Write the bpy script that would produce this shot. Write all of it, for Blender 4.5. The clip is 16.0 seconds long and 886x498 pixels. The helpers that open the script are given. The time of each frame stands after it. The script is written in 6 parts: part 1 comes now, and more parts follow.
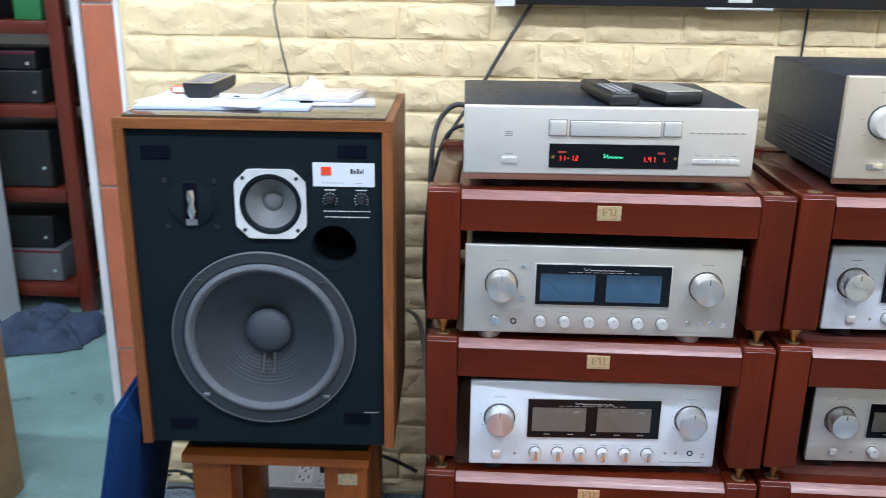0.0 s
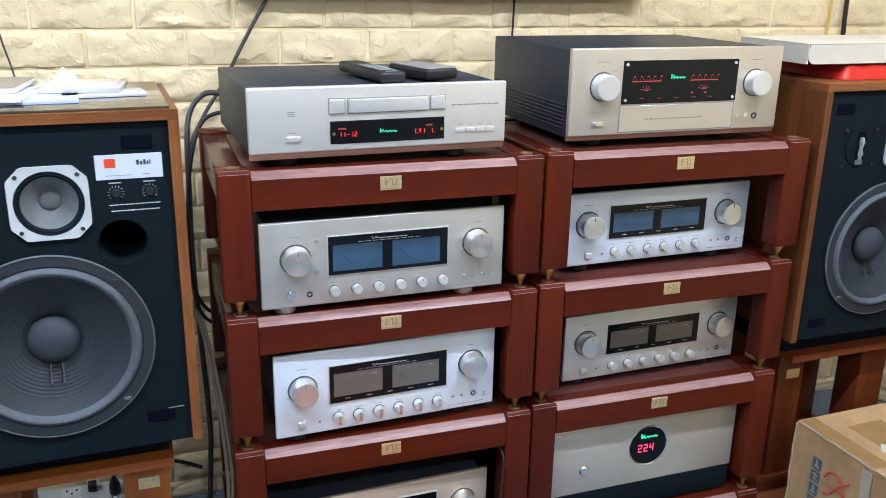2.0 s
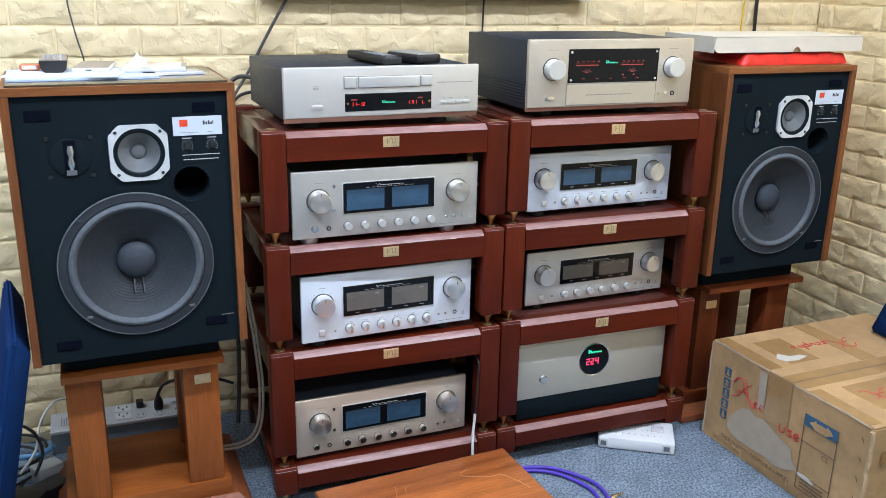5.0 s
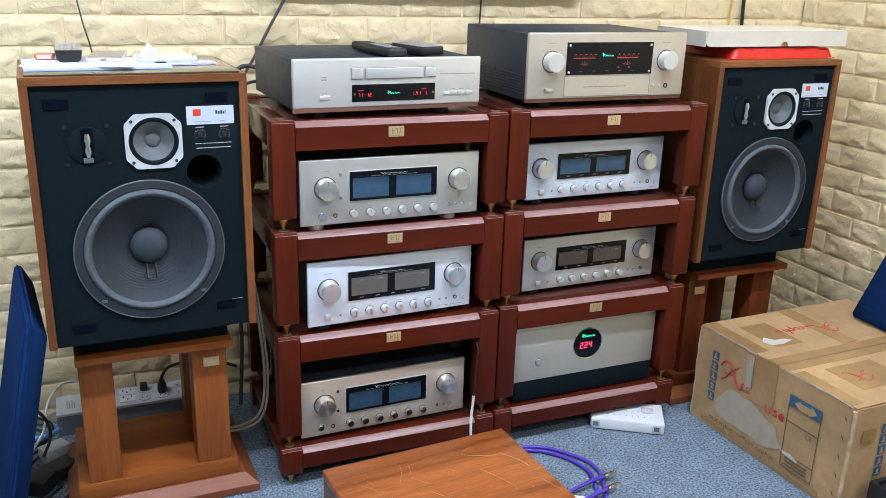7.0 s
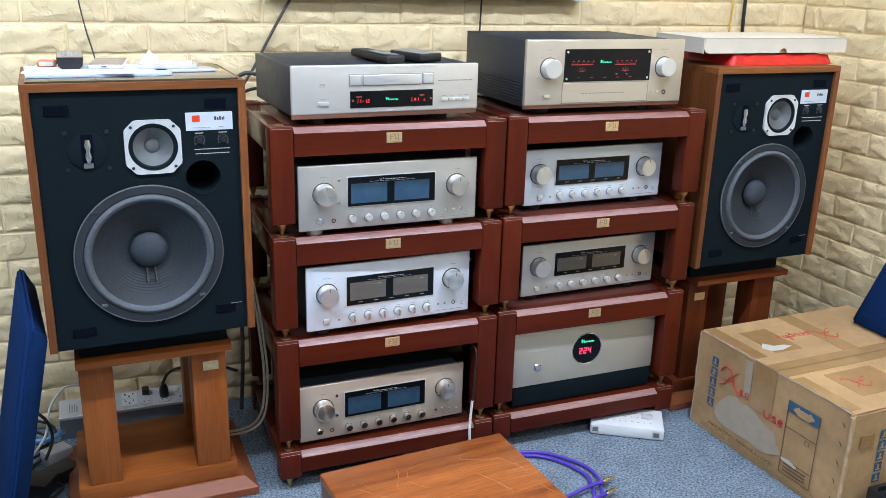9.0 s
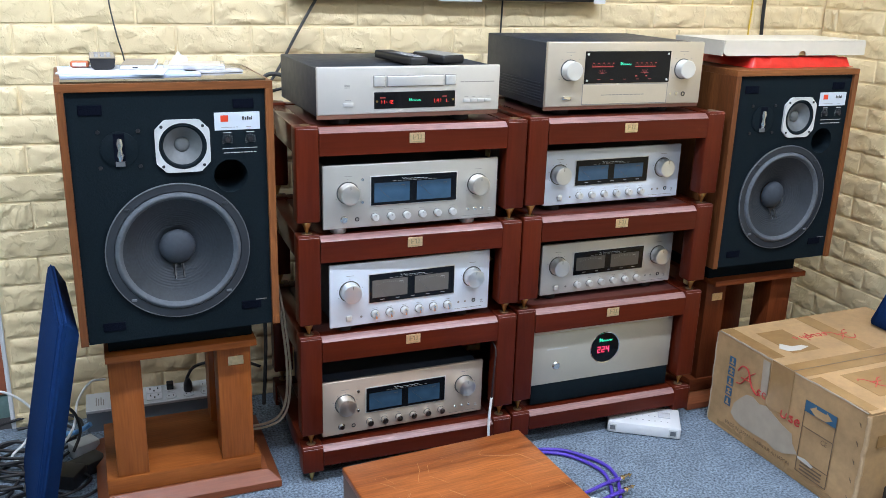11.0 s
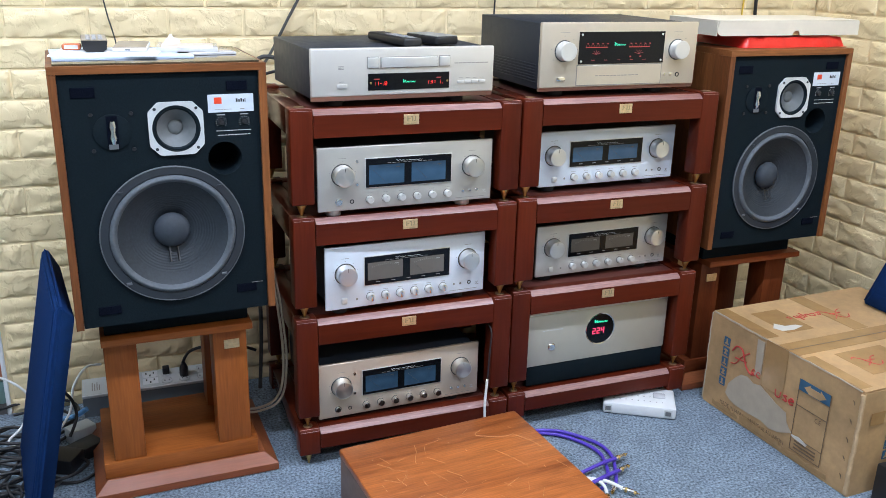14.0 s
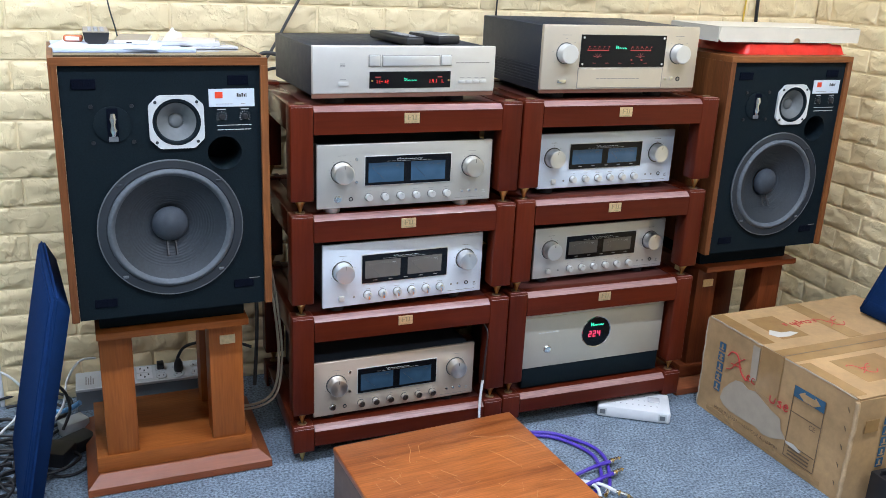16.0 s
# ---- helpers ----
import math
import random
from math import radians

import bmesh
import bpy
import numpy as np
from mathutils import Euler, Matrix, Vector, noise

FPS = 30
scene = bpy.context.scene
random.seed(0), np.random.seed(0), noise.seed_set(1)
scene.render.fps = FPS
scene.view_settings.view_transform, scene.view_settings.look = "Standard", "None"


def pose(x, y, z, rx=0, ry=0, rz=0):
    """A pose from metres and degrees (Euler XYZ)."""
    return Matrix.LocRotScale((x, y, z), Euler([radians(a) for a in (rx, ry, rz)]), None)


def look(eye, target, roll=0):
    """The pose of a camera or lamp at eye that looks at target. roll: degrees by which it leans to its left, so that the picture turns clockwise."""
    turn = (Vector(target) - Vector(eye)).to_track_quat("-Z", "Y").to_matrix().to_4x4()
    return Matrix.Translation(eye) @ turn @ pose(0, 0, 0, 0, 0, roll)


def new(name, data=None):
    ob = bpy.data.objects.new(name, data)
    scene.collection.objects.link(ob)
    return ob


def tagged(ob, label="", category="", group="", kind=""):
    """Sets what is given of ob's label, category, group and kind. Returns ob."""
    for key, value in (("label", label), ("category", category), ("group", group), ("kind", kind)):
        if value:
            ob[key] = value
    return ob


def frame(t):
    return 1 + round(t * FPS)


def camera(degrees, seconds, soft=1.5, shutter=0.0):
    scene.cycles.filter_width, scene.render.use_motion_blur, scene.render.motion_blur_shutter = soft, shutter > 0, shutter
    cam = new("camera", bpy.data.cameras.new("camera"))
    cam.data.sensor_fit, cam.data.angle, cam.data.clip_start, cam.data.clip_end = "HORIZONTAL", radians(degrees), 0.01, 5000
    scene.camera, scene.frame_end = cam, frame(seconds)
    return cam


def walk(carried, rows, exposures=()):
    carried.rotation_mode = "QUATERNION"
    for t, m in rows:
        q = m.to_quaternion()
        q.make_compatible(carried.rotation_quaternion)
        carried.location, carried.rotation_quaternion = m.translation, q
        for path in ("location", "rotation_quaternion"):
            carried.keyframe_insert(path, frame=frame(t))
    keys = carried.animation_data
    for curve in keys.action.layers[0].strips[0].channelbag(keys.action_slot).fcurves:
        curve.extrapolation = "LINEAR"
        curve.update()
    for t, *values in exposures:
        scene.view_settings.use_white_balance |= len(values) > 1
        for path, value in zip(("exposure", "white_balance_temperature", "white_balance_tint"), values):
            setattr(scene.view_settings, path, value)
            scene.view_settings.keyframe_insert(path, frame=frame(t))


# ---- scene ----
cam = camera(54.2, 16.0, soft=0.65, shutter=0.5)
PATH = [
    (0, (0.052, -1.38, 1.29), (-0.056, 0.523, 0.685), 0.8),
    (0.5, (-0.001, -1.303, 1.279), (0.084, 0.601, 0.675), 0.2),
    (1, (-0.015, -1.3, 1.275), (0.309, 0.577, 0.664), 1.3),
    (1.5, (-0.07, -1.374, 1.274), (0.465, 0.455, 0.667), 1.2),
    (2, (-0.154, -1.444, 1.276), (0.468, 0.357, 0.669), 1.0),
    (2.5, (-0.22, -1.504, 1.282), (0.423, 0.291, 0.676), 0.8),
    (3, (-0.246, -1.554, 1.284), (0.424, 0.235, 0.691), 0.7),
    (3.5, (-0.257, -1.586, 1.285), (0.421, 0.203, 0.701), 0.7),
    (4, (-0.269, -1.645, 1.282), (0.412, 0.144, 0.705), 0.8),
    (4.5, (-0.299, -1.774, 1.291), (0.387, 0.013, 0.713), 1.0),
    (5, (-0.354, -1.894, 1.279), (0.335, -0.112, 0.686), 1.1),
    (7.5, (-0.435, -1.933, 1.299), (0.307, -0.183, 0.679), 1.9),
    (8, (-0.408, -1.937, 1.297), (0.337, -0.183, 0.687), 1.9),
    (8.5, (-0.413, -1.941, 1.296), (0.312, -0.18, 0.687), 1.7),
    (9, (-0.412, -1.955, 1.296), (0.303, -0.188, 0.692), 1.6),
    (9.5, (-0.434, -1.968, 1.304), (0.278, -0.195, 0.713), 2.1),
    (10, (-0.44, -1.983, 1.305), (0.252, -0.204, 0.711), 2.2),
    (12.5, (-0.446, -1.978, 1.294), (0.245, -0.205, 0.677), 1.3),
    (13, (-0.448, -1.981, 1.296), (0.244, -0.211, 0.673), 1.4),
    (13.5, (-0.445, -1.982, 1.291), (0.246, -0.214, 0.662), 1.4),
    (14, (-0.445, -1.984, 1.289), (0.25, -0.218, 0.657), 1.4),
    (14.5, (-0.441, -1.99, 1.288), (0.253, -0.223, 0.66), 1.4),
    (15, (-0.447, -1.987, 1.289), (0.257, -0.224, 0.66), 1.7),
    (15.5, (-0.447, -1.991, 1.286), (0.25, -0.226, 0.655), 2.1),
    (16, (-0.452, -1.983, 1.279), (0.254, -0.219, 0.655), 2.6),
]
walk(cam, [(t, look(eye, target, roll)) for t, eye, target, roll in PATH])

# ---- light ----
EXPOSURE = 0.0
scene.view_settings.exposure = EXPOSURE
world = bpy.data.worlds.new("room_world")
scene.world = world
world.use_nodes = True
world.node_tree.nodes["Background"].inputs[0].default_value = (0.8, 0.85, 1.0, 1)
world.node_tree.nodes["Background"].inputs[1].default_value = 0.05


def area_lamp(name, x, y, z, sx, sy, watts, colour):
    data = bpy.data.lights.new(name, "AREA")
    data.shape, data.size, data.size_y, data.energy, data.color = "RECTANGLE", sx, sy, watts, colour
    ob = new(name, data)
    ob.matrix_world = pose(x, y, z)
    return ob


CEILING = 2.75
TUBES = [(-0.75, -1.10, 1.2), (1.05, -1.05, 1.2), (0.2, -2.7, 1.2), (-2.0, -0.35, 1.2)]
COOL = (0.85, 0.97, 1.20)
for (tx, ty, tl), watts in zip(TUBES, (35, 35, 24, 24)):
    area_lamp("tube_glow", tx, ty, CEILING - 0.105, tl, 0.05, watts, COOL)
area_lamp("back_room_glow", -1.6, 1.1, CEILING - 0.105, 0.6, 0.05, 12, (0.8, 0.97, 1.1))


# ---- materials ----
def M(name, base, rough=0.5, metal=0.0, var=0.12, scale=30.0, bump=0.0, stretch=(1, 1, 1), coat=0.0, big=0.08,
      rvar=0.1, emit=None, power=0.0, spec=0.5, shift=False):
    """Grain at one scale, blotches at a second one, and relief."""
    m = bpy.data.materials.new(name)
    m.use_nodes = True
    nt = m.node_tree
    b = nt.nodes["Principled BSDF"]
    link = nt.links.new

    def node(kind, **kw):
        n = nt.nodes.new(kind)
        for k, v in kw.items():
            n.inputs[k].default_value = v
        return n

    tc = node("ShaderNodeTexCoord")
    src = tc.outputs["Object"]
    if shift:
        info = node("ShaderNodeObjectInfo")
        mul = node("ShaderNodeMath")
        mul.operation = "MULTIPLY"
        mul.inputs[1].default_value = 37.0
        link(info.outputs["Random"], mul.inputs[0])
        add = nt.nodes.new("ShaderNodeVectorMath")
        add.operation = "ADD"
        link(src, add.inputs[0])
        link(mul.outputs[0], add.inputs[1])
        src = add.outputs[0]
    mp = node("ShaderNodeMapping", Scale=stretch)
    link(src, mp.inputs["Vector"])
    n1 = node("ShaderNodeTexNoise", Scale=scale, Detail=6.0, Roughness=0.6)
    n2 = node("ShaderNodeTexNoise", Scale=max(1.5, scale * 0.09), Detail=3.0)
    link(mp.outputs[0], n1.inputs["Vector"])
    link(mp.outputs[0], n2.inputs["Vector"])
    r1 = node("ShaderNodeMapRange", **{"From Min": 0.25, "From Max": 0.75, "To Min": 1 - var, "To Max": 1 + var})
    r2 = node("ShaderNodeMapRange", **{"From Min": 0.3, "From Max": 0.7, "To Min": 1 - big, "To Max": 1 + big})
    link(n1.outputs["Fac"], r1.inputs["Value"])
    link(n2.outputs["Fac"], r2.inputs["Value"])
    mm = node("ShaderNodeMath")
    mm.operation = "MULTIPLY"
    link(r1.outputs[0], mm.inputs[0])
    link(r2.outputs[0], mm.inputs[1])
    vm = nt.nodes.new("ShaderNodeVectorMath")
    vm.operation = "SCALE"
    vm.inputs[0].default_value = base[:3]
    link(mm.outputs[0], vm.inputs["Scale"])
    link(vm.outputs[0], b.inputs["Base Color"])
    rr = node("ShaderNodeMapRange", **{"From Min": 0.3, "From Max": 0.7, "To Min": max(0.02, rough - rvar * rough),
                                       "To Max": min(1, rough + rvar * rough)})
    link(n2.outputs["Fac"], rr.inputs["Value"])
    link(rr.outputs[0], b.inputs["Roughness"])
    b.inputs["Metallic"].default_value = metal
    b.inputs["Coat Weight"].default_value = coat
    b.inputs["Coat Roughness"].default_value = 0.12
    b.inputs["Specular IOR Level"].default_value = spec
    if bump:
        bp = node("ShaderNodeBump", Strength=1.0, Distance=bump)
        link(n1.outputs["Fac"], bp.inputs["Height"])
        link(bp.outputs[0], b.inputs["Normal"])
    if emit:
        b.inputs["Emission Color"].default_value = (*emit, 1)
        b.inputs["Emission Strength"].default_value = power
    return m


def wood(name, light, dark, axis, rough=0.35, coat=0.0, scale=9.0, contrast=(0.3, 0.7), bump=0.0003, fine=0.12, spec=0.35):
    """Streaked grain along one axis, with fine pores and slow changes of tone."""
    m = bpy.data.materials.new(name)
    m.use_nodes = True
    nt = m.node_tree
    b, link = nt.nodes["Principled BSDF"], nt.links.new
    tc = nt.nodes.new("ShaderNodeTexCoord")
    info = nt.nodes.new("ShaderNodeObjectInfo")
    mul = nt.nodes.new("ShaderNodeMath")
    mul.operation = "MULTIPLY"
    mul.inputs[1].default_value = 23.0
    link(info.outputs["Random"], mul.inputs[0])
    add = nt.nodes.new("ShaderNodeVectorMath")
    add.operation = "ADD"
    link(tc.outputs["Object"], add.inputs[0])
    link(mul.outputs[0], add.inputs[1])
    mp = nt.nodes.new("ShaderNodeMapping")
    s = [1.0, 1.0, 1.0]
    s["xyz".index(axis)] = 0.07
    mp.inputs["Scale"].default_value = s
    link(add.outputs[0], mp.inputs["Vector"])
    n1 = nt.nodes.new("ShaderNodeTexNoise")
    n1.inputs["Scale"].default_value, n1.inputs["Detail"].default_value = scale, 5.0
    n1.inputs["Distortion"].default_value = 0.6
    n2 = nt.nodes.new("ShaderNodeTexNoise")
    n2.inputs["Scale"].default_value, n2.inputs["Detail"].default_value = scale * 22, 3.0
    link(mp.outputs[0], n1.inputs["Vector"])
    link(mp.outputs[0], n2.inputs["Vector"])
    ramp = nt.nodes.new("ShaderNodeValToRGB")
    ramp.color_ramp.elements[0].position, ramp.color_ramp.elements[1].position = contrast
    ramp.color_ramp.elements[0].color, ramp.color_ramp.elements[1].color = (*dark, 1), (*light, 1)
    link(n1.outputs["Fac"], ramp.inputs["Fac"])
    rng = nt.nodes.new("ShaderNodeMapRange")
    for k, v in zip(("From Min", "From Max", "To Min", "To Max"), (0.3, 0.7, 1 - fine, 1 + fine)):
        rng.inputs[k].default_value = v
    link(n2.outputs["Fac"], rng.inputs["Value"])
    vm = nt.nodes.new("ShaderNodeVectorMath")
    vm.operation = "SCALE"
    link(ramp.outputs[0], vm.inputs[0])
    link(rng.outputs[0], vm.inputs["Scale"])
    link(vm.outputs[0], b.inputs["Base Color"])
    b.inputs["Roughness"].default_value = rough
    b.inputs["Coat Weight"].default_value = coat
    b.inputs["Coat Roughness"].default_value = 0.14
    b.inputs["Specular IOR Level"].default_value = spec
    bp = nt.nodes.new("ShaderNodeBump")
    bp.inputs["Distance"].default_value = bump
    link(n2.outputs["Fac"], bp.inputs["Height"])
    link(bp.outputs[0], b.inputs["Normal"])
    return m


def brushed(name, base, rough=0.3):
    """Turned metal, brushed round its axis."""
    m = bpy.data.materials.new(name)
    m.use_nodes = True
    nt = m.node_tree
    b = nt.nodes["Principled BSDF"]
    b.inputs["Base Color"].default_value = (*base, 1)
    b.inputs["Metallic"].default_value, b.inputs["Roughness"].default_value = 0.95, rough
    b.inputs["Anisotropic"].default_value, b.inputs["Anisotropic Rotation"].default_value = 0.85, 0.25
    t = nt.nodes.new("ShaderNodeTangent")
    t.direction_type, t.axis = "RADIAL", "Y"
    nt.links.new(t.outputs[0], b.inputs["Tangent"])
    return m


def foam_paint(name, base):
    """Painted split-face relief of soft wall panels: shallow chips and ridges under a satin skin."""
    m = bpy.data.materials.new(name)
    m.use_nodes = True
    nt = m.node_tree
    b, link = nt.nodes["Principled BSDF"], nt.links.new
    tc, info = nt.nodes.new("ShaderNodeTexCoord"), nt.nodes.new("ShaderNodeObjectInfo")
    mul = nt.nodes.new("ShaderNodeMath")
    mul.operation, mul.inputs[1].default_value = "MULTIPLY", 41.0
    link(info.outputs["Random"], mul.inputs[0])
    add = nt.nodes.new("ShaderNodeVectorMath")
    link(tc.outputs["Object"], add.inputs[0])
    link(mul.outputs[0], add.inputs[1])
    n1, n2, n3 = (nt.nodes.new("ShaderNodeTexNoise") for _ in range(3))
    for n, sc, d in ((n1, 24, 5), (n2, 300, 3), (n3, 3, 2)):
        n.inputs["Scale"].default_value, n.inputs["Detail"].default_value = sc, d
        link(add.outputs[0], n.inputs["Vector"])
    n1.inputs["Distortion"].default_value = 0.45
    ramp = nt.nodes.new("ShaderNodeValToRGB")
    ramp.color_ramp.elements[0].position, ramp.color_ramp.elements[1].position = 0.45, 0.53
    link(n1.outputs["Fac"], ramp.inputs["Fac"])
    b1, b2 = nt.nodes.new("ShaderNodeBump"), nt.nodes.new("ShaderNodeBump")
    b1.inputs["Distance"].default_value, b2.inputs["Distance"].default_value = 0.0026, 0.0004
    b1.inputs["Strength"].default_value = 0.55
    link(ramp.outputs[0], b1.inputs["Height"])
    link(n2.outputs["Fac"], b2.inputs["Height"])
    link(b1.outputs[0], b2.inputs["Normal"])
    link(b2.outputs[0], b.inputs["Normal"])
    rng = nt.nodes.new("ShaderNodeMapRange")
    for k, v in zip(("From Min", "From Max", "To Min", "To Max"), (0.3, 0.7, 0.92, 1.05)):
        rng.inputs[k].default_value = v
    link(n3.outputs["Fac"], rng.inputs["Value"])
    vm = nt.nodes.new("ShaderNodeVectorMath")
    vm.operation = "SCALE"
    vm.inputs[0].default_value = base
    link(rng.outputs[0], vm.inputs["Scale"])
    link(vm.outputs[0], b.inputs["Base Color"])
    b.inputs["Roughness"].default_value = 0.55
    return m


BRICK = foam_paint("cream_brick_foam", (0.86, 0.70, 0.42))
MORTAR = M("cream_joint", (0.86, 0.70, 0.43), 0.6, var=0.05, scale=40, bump=0.0005)
PLASTER = M("plaster", (0.74, 0.70, 0.60), 0.8, var=0.04, scale=60, bump=0.0004)
# Dark tone chosen to weaken reflections and fill light from the unseen walls.
DIM_PLASTER = M("dimmed_wall", (0.36, 0.33, 0.29), 0.8, var=0.1, scale=20, big=0.2)
WHITE_TRIM = M("white_trim", (0.75, 0.76, 0.78), 0.45, var=0.04)
CEIL = M("ceiling_paint", (0.8, 0.8, 0.78), 0.85, var=0.03)
CARPET = M("blue_grey_carpet", (0.20, 0.25, 0.305), 0.95, var=0.95, scale=150, bump=0.006, big=0.14, spec=0.1)
GREEN_TILE = M("green_terrazzo", (0.22, 0.36, 0.34), 0.3, var=0.12, scale=60, big=0.18)
TERRACOTTA = M("terracotta_tile", (0.50, 0.16, 0.085), 0.4, var=0.1, scale=50, big=0.12, shift=True)
GROUT = M("pale_grout", (0.7, 0.66, 0.6), 0.8)
MAHOG = [wood("mahogany_" + a, (0.112, 0.0155, 0.0048), (0.056, 0.0072, 0.0027), a, 0.36, c, 7, (0.25, 0.75), fine=0.10, spec=0.14) for a, c in (("x", 0.08), ("y", 0.8), ("z", 0.10))]
MAHOG_GLOSS = wood("glossy_mahogany", (0.112, 0.0155, 0.0048), (0.056, 0.0072, 0.0027), "x", 0.36, 0.08, 7, (0.25, 0.75), fine=0.10, spec=0.14)
# Pale base colour paints the ceiling light's reflection on the polished edges.
EDGE_SHEEN = wood("polished_edge_sheen", (0.36, 0.205, 0.19), (0.20, 0.080, 0.070), "x", 0.46, 0.25, 16, (0.3, 0.7), fine=0.25, spec=0.5)
ENGRAVED = M("worn_engraving", (0.44, 0.35, 0.20), 0.45, 0.6, var=0.3, scale=160)
CUP = M("tarnished_spike_cup", (0.24, 0.15, 0.08), 0.5, 0.5, var=0.3, scale=90)
MAHOG_DUSTY = wood("dusty_mahogany", (0.15, 0.055, 0.045), (0.06, 0.015, 0.011), "x", 0.42, 0.25, 5, (0.2, 0.8), fine=0.2)
WALNUT = [wood("walnut_" + a, (0.250, 0.088, 0.027), (0.115, 0.036, 0.012), a, 0.42, 0.03, 12, spec=0.25, fine=0.2) for a in "xyz"]
CHERRY = [wood("cherry_" + a, (0.43, 0.132, 0.028), (0.225, 0.056, 0.011), a, 0.42, 0.08, 9, (0.25, 0.75), fine=0.14, spec=0.22) for a in "xyz"]
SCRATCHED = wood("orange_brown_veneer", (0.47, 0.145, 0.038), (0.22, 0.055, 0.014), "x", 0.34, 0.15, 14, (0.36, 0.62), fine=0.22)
# Darker, greyer brown than the box top.
SIDE_BROWN = M("dull_brown_side", (0.16, 0.10, 0.075), 0.5, var=0.2, scale=40)
SCRATCH = M("bare_scratch", (0.50, 0.25, 0.105), 0.6, var=0.4, scale=120)
CHAMPAGNE = M("champagne_aluminium", (0.60, 0.56, 0.46), 0.40, 0.5, var=0.03, scale=400, big=0.02)
GREY_SILVER = M("grey_champagne_aluminium", (0.515, 0.505, 0.465), 0.40, 0.5, var=0.03, scale=400, big=0.02)
GOLDISH = M("warm_champagne_aluminium", (0.60, 0.53, 0.42), 0.40, 0.5, var=0.03, scale=400, big=0.02)
SILVER = M("silver_aluminium", (0.74, 0.80, 0.87), 0.38, 0.2, var=0.03, scale=400, big=0.02)
PALE_SILVER = M("pale_champagne_silver", (0.68, 0.66, 0.615), 0.40, 0.5, var=0.03, scale=400, big=0.02)
ROSE = M("rose_champagne", (0.62, 0.52, 0.42), 0.42, 0.45, var=0.03, scale=400, big=0.02)
COPPER_LIP = M("bronze_lip", (0.50, 0.30, 0.22), 0.35, 0.6, var=0.03)
CHASSIS = M("graphite_hammered_paint", (0.028, 0.034, 0.046), 0.5, 0.1, var=0.25, scale=500, bump=0.0003)
BLACK_GLASS = M("black_glass", (0.005, 0.006, 0.008), 0.08, var=0.02, spec=0.25)
BLACK = M("black_plastic", (0.012, 0.012, 0.014), 0.45, var=0.15)
BLACK_MATT = M("black_baffle_paint", (0.0046, 0.0098, 0.0136), 0.75, var=0.25, scale=220, bump=0.0005, spec=0.12)
RUBBER = M("black_rubber", (0.015, 0.015, 0.016), 0.7)
TURNED = brushed("turned_aluminium", (0.80, 0.81, 0.82), 0.30)
TURNED_GOLD = brushed("turned_champagne", (0.78, 0.75, 0.70), 0.30)
CHROME = M("chrome", (0.85, 0.85, 0.84), 0.14, 1.0, var=0.02)
SATIN = M("satin_metal_button", (0.70, 0.70, 0.68), 0.3, 0.5, var=0.02)
BRASS = M("brass", (0.62, 0.42, 0.15), 0.28, 1.0, var=0.1, scale=80)
PLATE = M("engraved_brass_plate", (0.72, 0.55, 0.31), 0.4, 0.7, var=0.2, scale=120)


def lit_meter(name, power):
    """A meter face with a lamp behind its lower half: the glow fades towards the top edge."""
    m = M(name, (0.022, 0.042, 0.066), 0.2, var=0.3, scale=25, coat=0.15, emit=(0.055, 0.19, 0.40), power=power)
    nt = m.node_tree
    up, cut, fall = (nt.nodes.new(k) for k in ("ShaderNodeTexCoord", "ShaderNodeSeparateXYZ", "ShaderNodeValToRGB"))
    for at, tone in ((0, power), (1, power * 0.3)):
        fall.color_ramp.elements[at].color = (tone, tone, tone, 1)
    fall.color_ramp.elements.new(0.55).color = (power * 1.4, power * 1.4, power * 1.4, 1)
    nt.links.new(up.outputs["Generated"], cut.inputs[0])
    nt.links.new(cut.outputs["Z"], fall.inputs["Fac"])
    nt.links.new(fall.outputs[0], nt.nodes["Principled BSDF"].inputs["Emission Strength"])
    return m


METER_LIT, METER_DIM = lit_meter("lit_blue_meter", 0.20), lit_meter("dim_blue_meter", 0.09)
METER_OFF = M("unlit_meter", (0.13, 0.115, 0.10), 0.2, var=0.05, coat=0.2)
INK = M("grey_print", (0.26, 0.25, 0.23), 0.5, var=0.02)
INK_DARK = M("dark_print", (0.03, 0.03, 0.03), 0.5, var=0.02)
INK_PALE = M("pale_print", (0.6, 0.6, 0.58), 0.5, var=0.02)
RED_LED = M("red_digits", (0.3, 0.01, 0.01), 0.4, emit=(1.0, 0.035, 0.03), power=2.2)
RED_MID = M("red_level_line", (0.2, 0.02, 0.02), 0.4, emit=(1.0, 0.12, 0.10), power=0.34)
RED_DIM = M("dim_red_scale", (0.2, 0.02, 0.02), 0.4, emit=(1.0, 0.18, 0.14), power=0.16)
PINK_LED = M("crimson_digits", (0.3, 0.01, 0.03), 0.4, emit=(1.0, 0.05, 0.14), power=2.4)
GREEN_LED = M("green_mark", (0.01, 0.2, 0.1), 0.4, emit=(0.04, 0.9, 0.48), power=1.3)
FRAME_GREY = M("grey_driver_frame", (0.020, 0.025, 0.032), 0.5, var=0.1)
RIM = M("pale_rim_edge", (0.11, 0.12, 0.13), 0.5, var=0.1)
SURROUND = M("grey_foam_surround", (0.085, 0.097, 0.112), 0.75, var=0.2, scale=90, bump=0.0005)
CONE = M("dark_paper_cone", (0.019, 0.025, 0.033), 0.65, var=0.25, scale=150, bump=0.0004)
DUSTCAP = M("grey_dust_cap", (0.034, 0.043, 0.057), 0.7, var=0.15, scale=120)
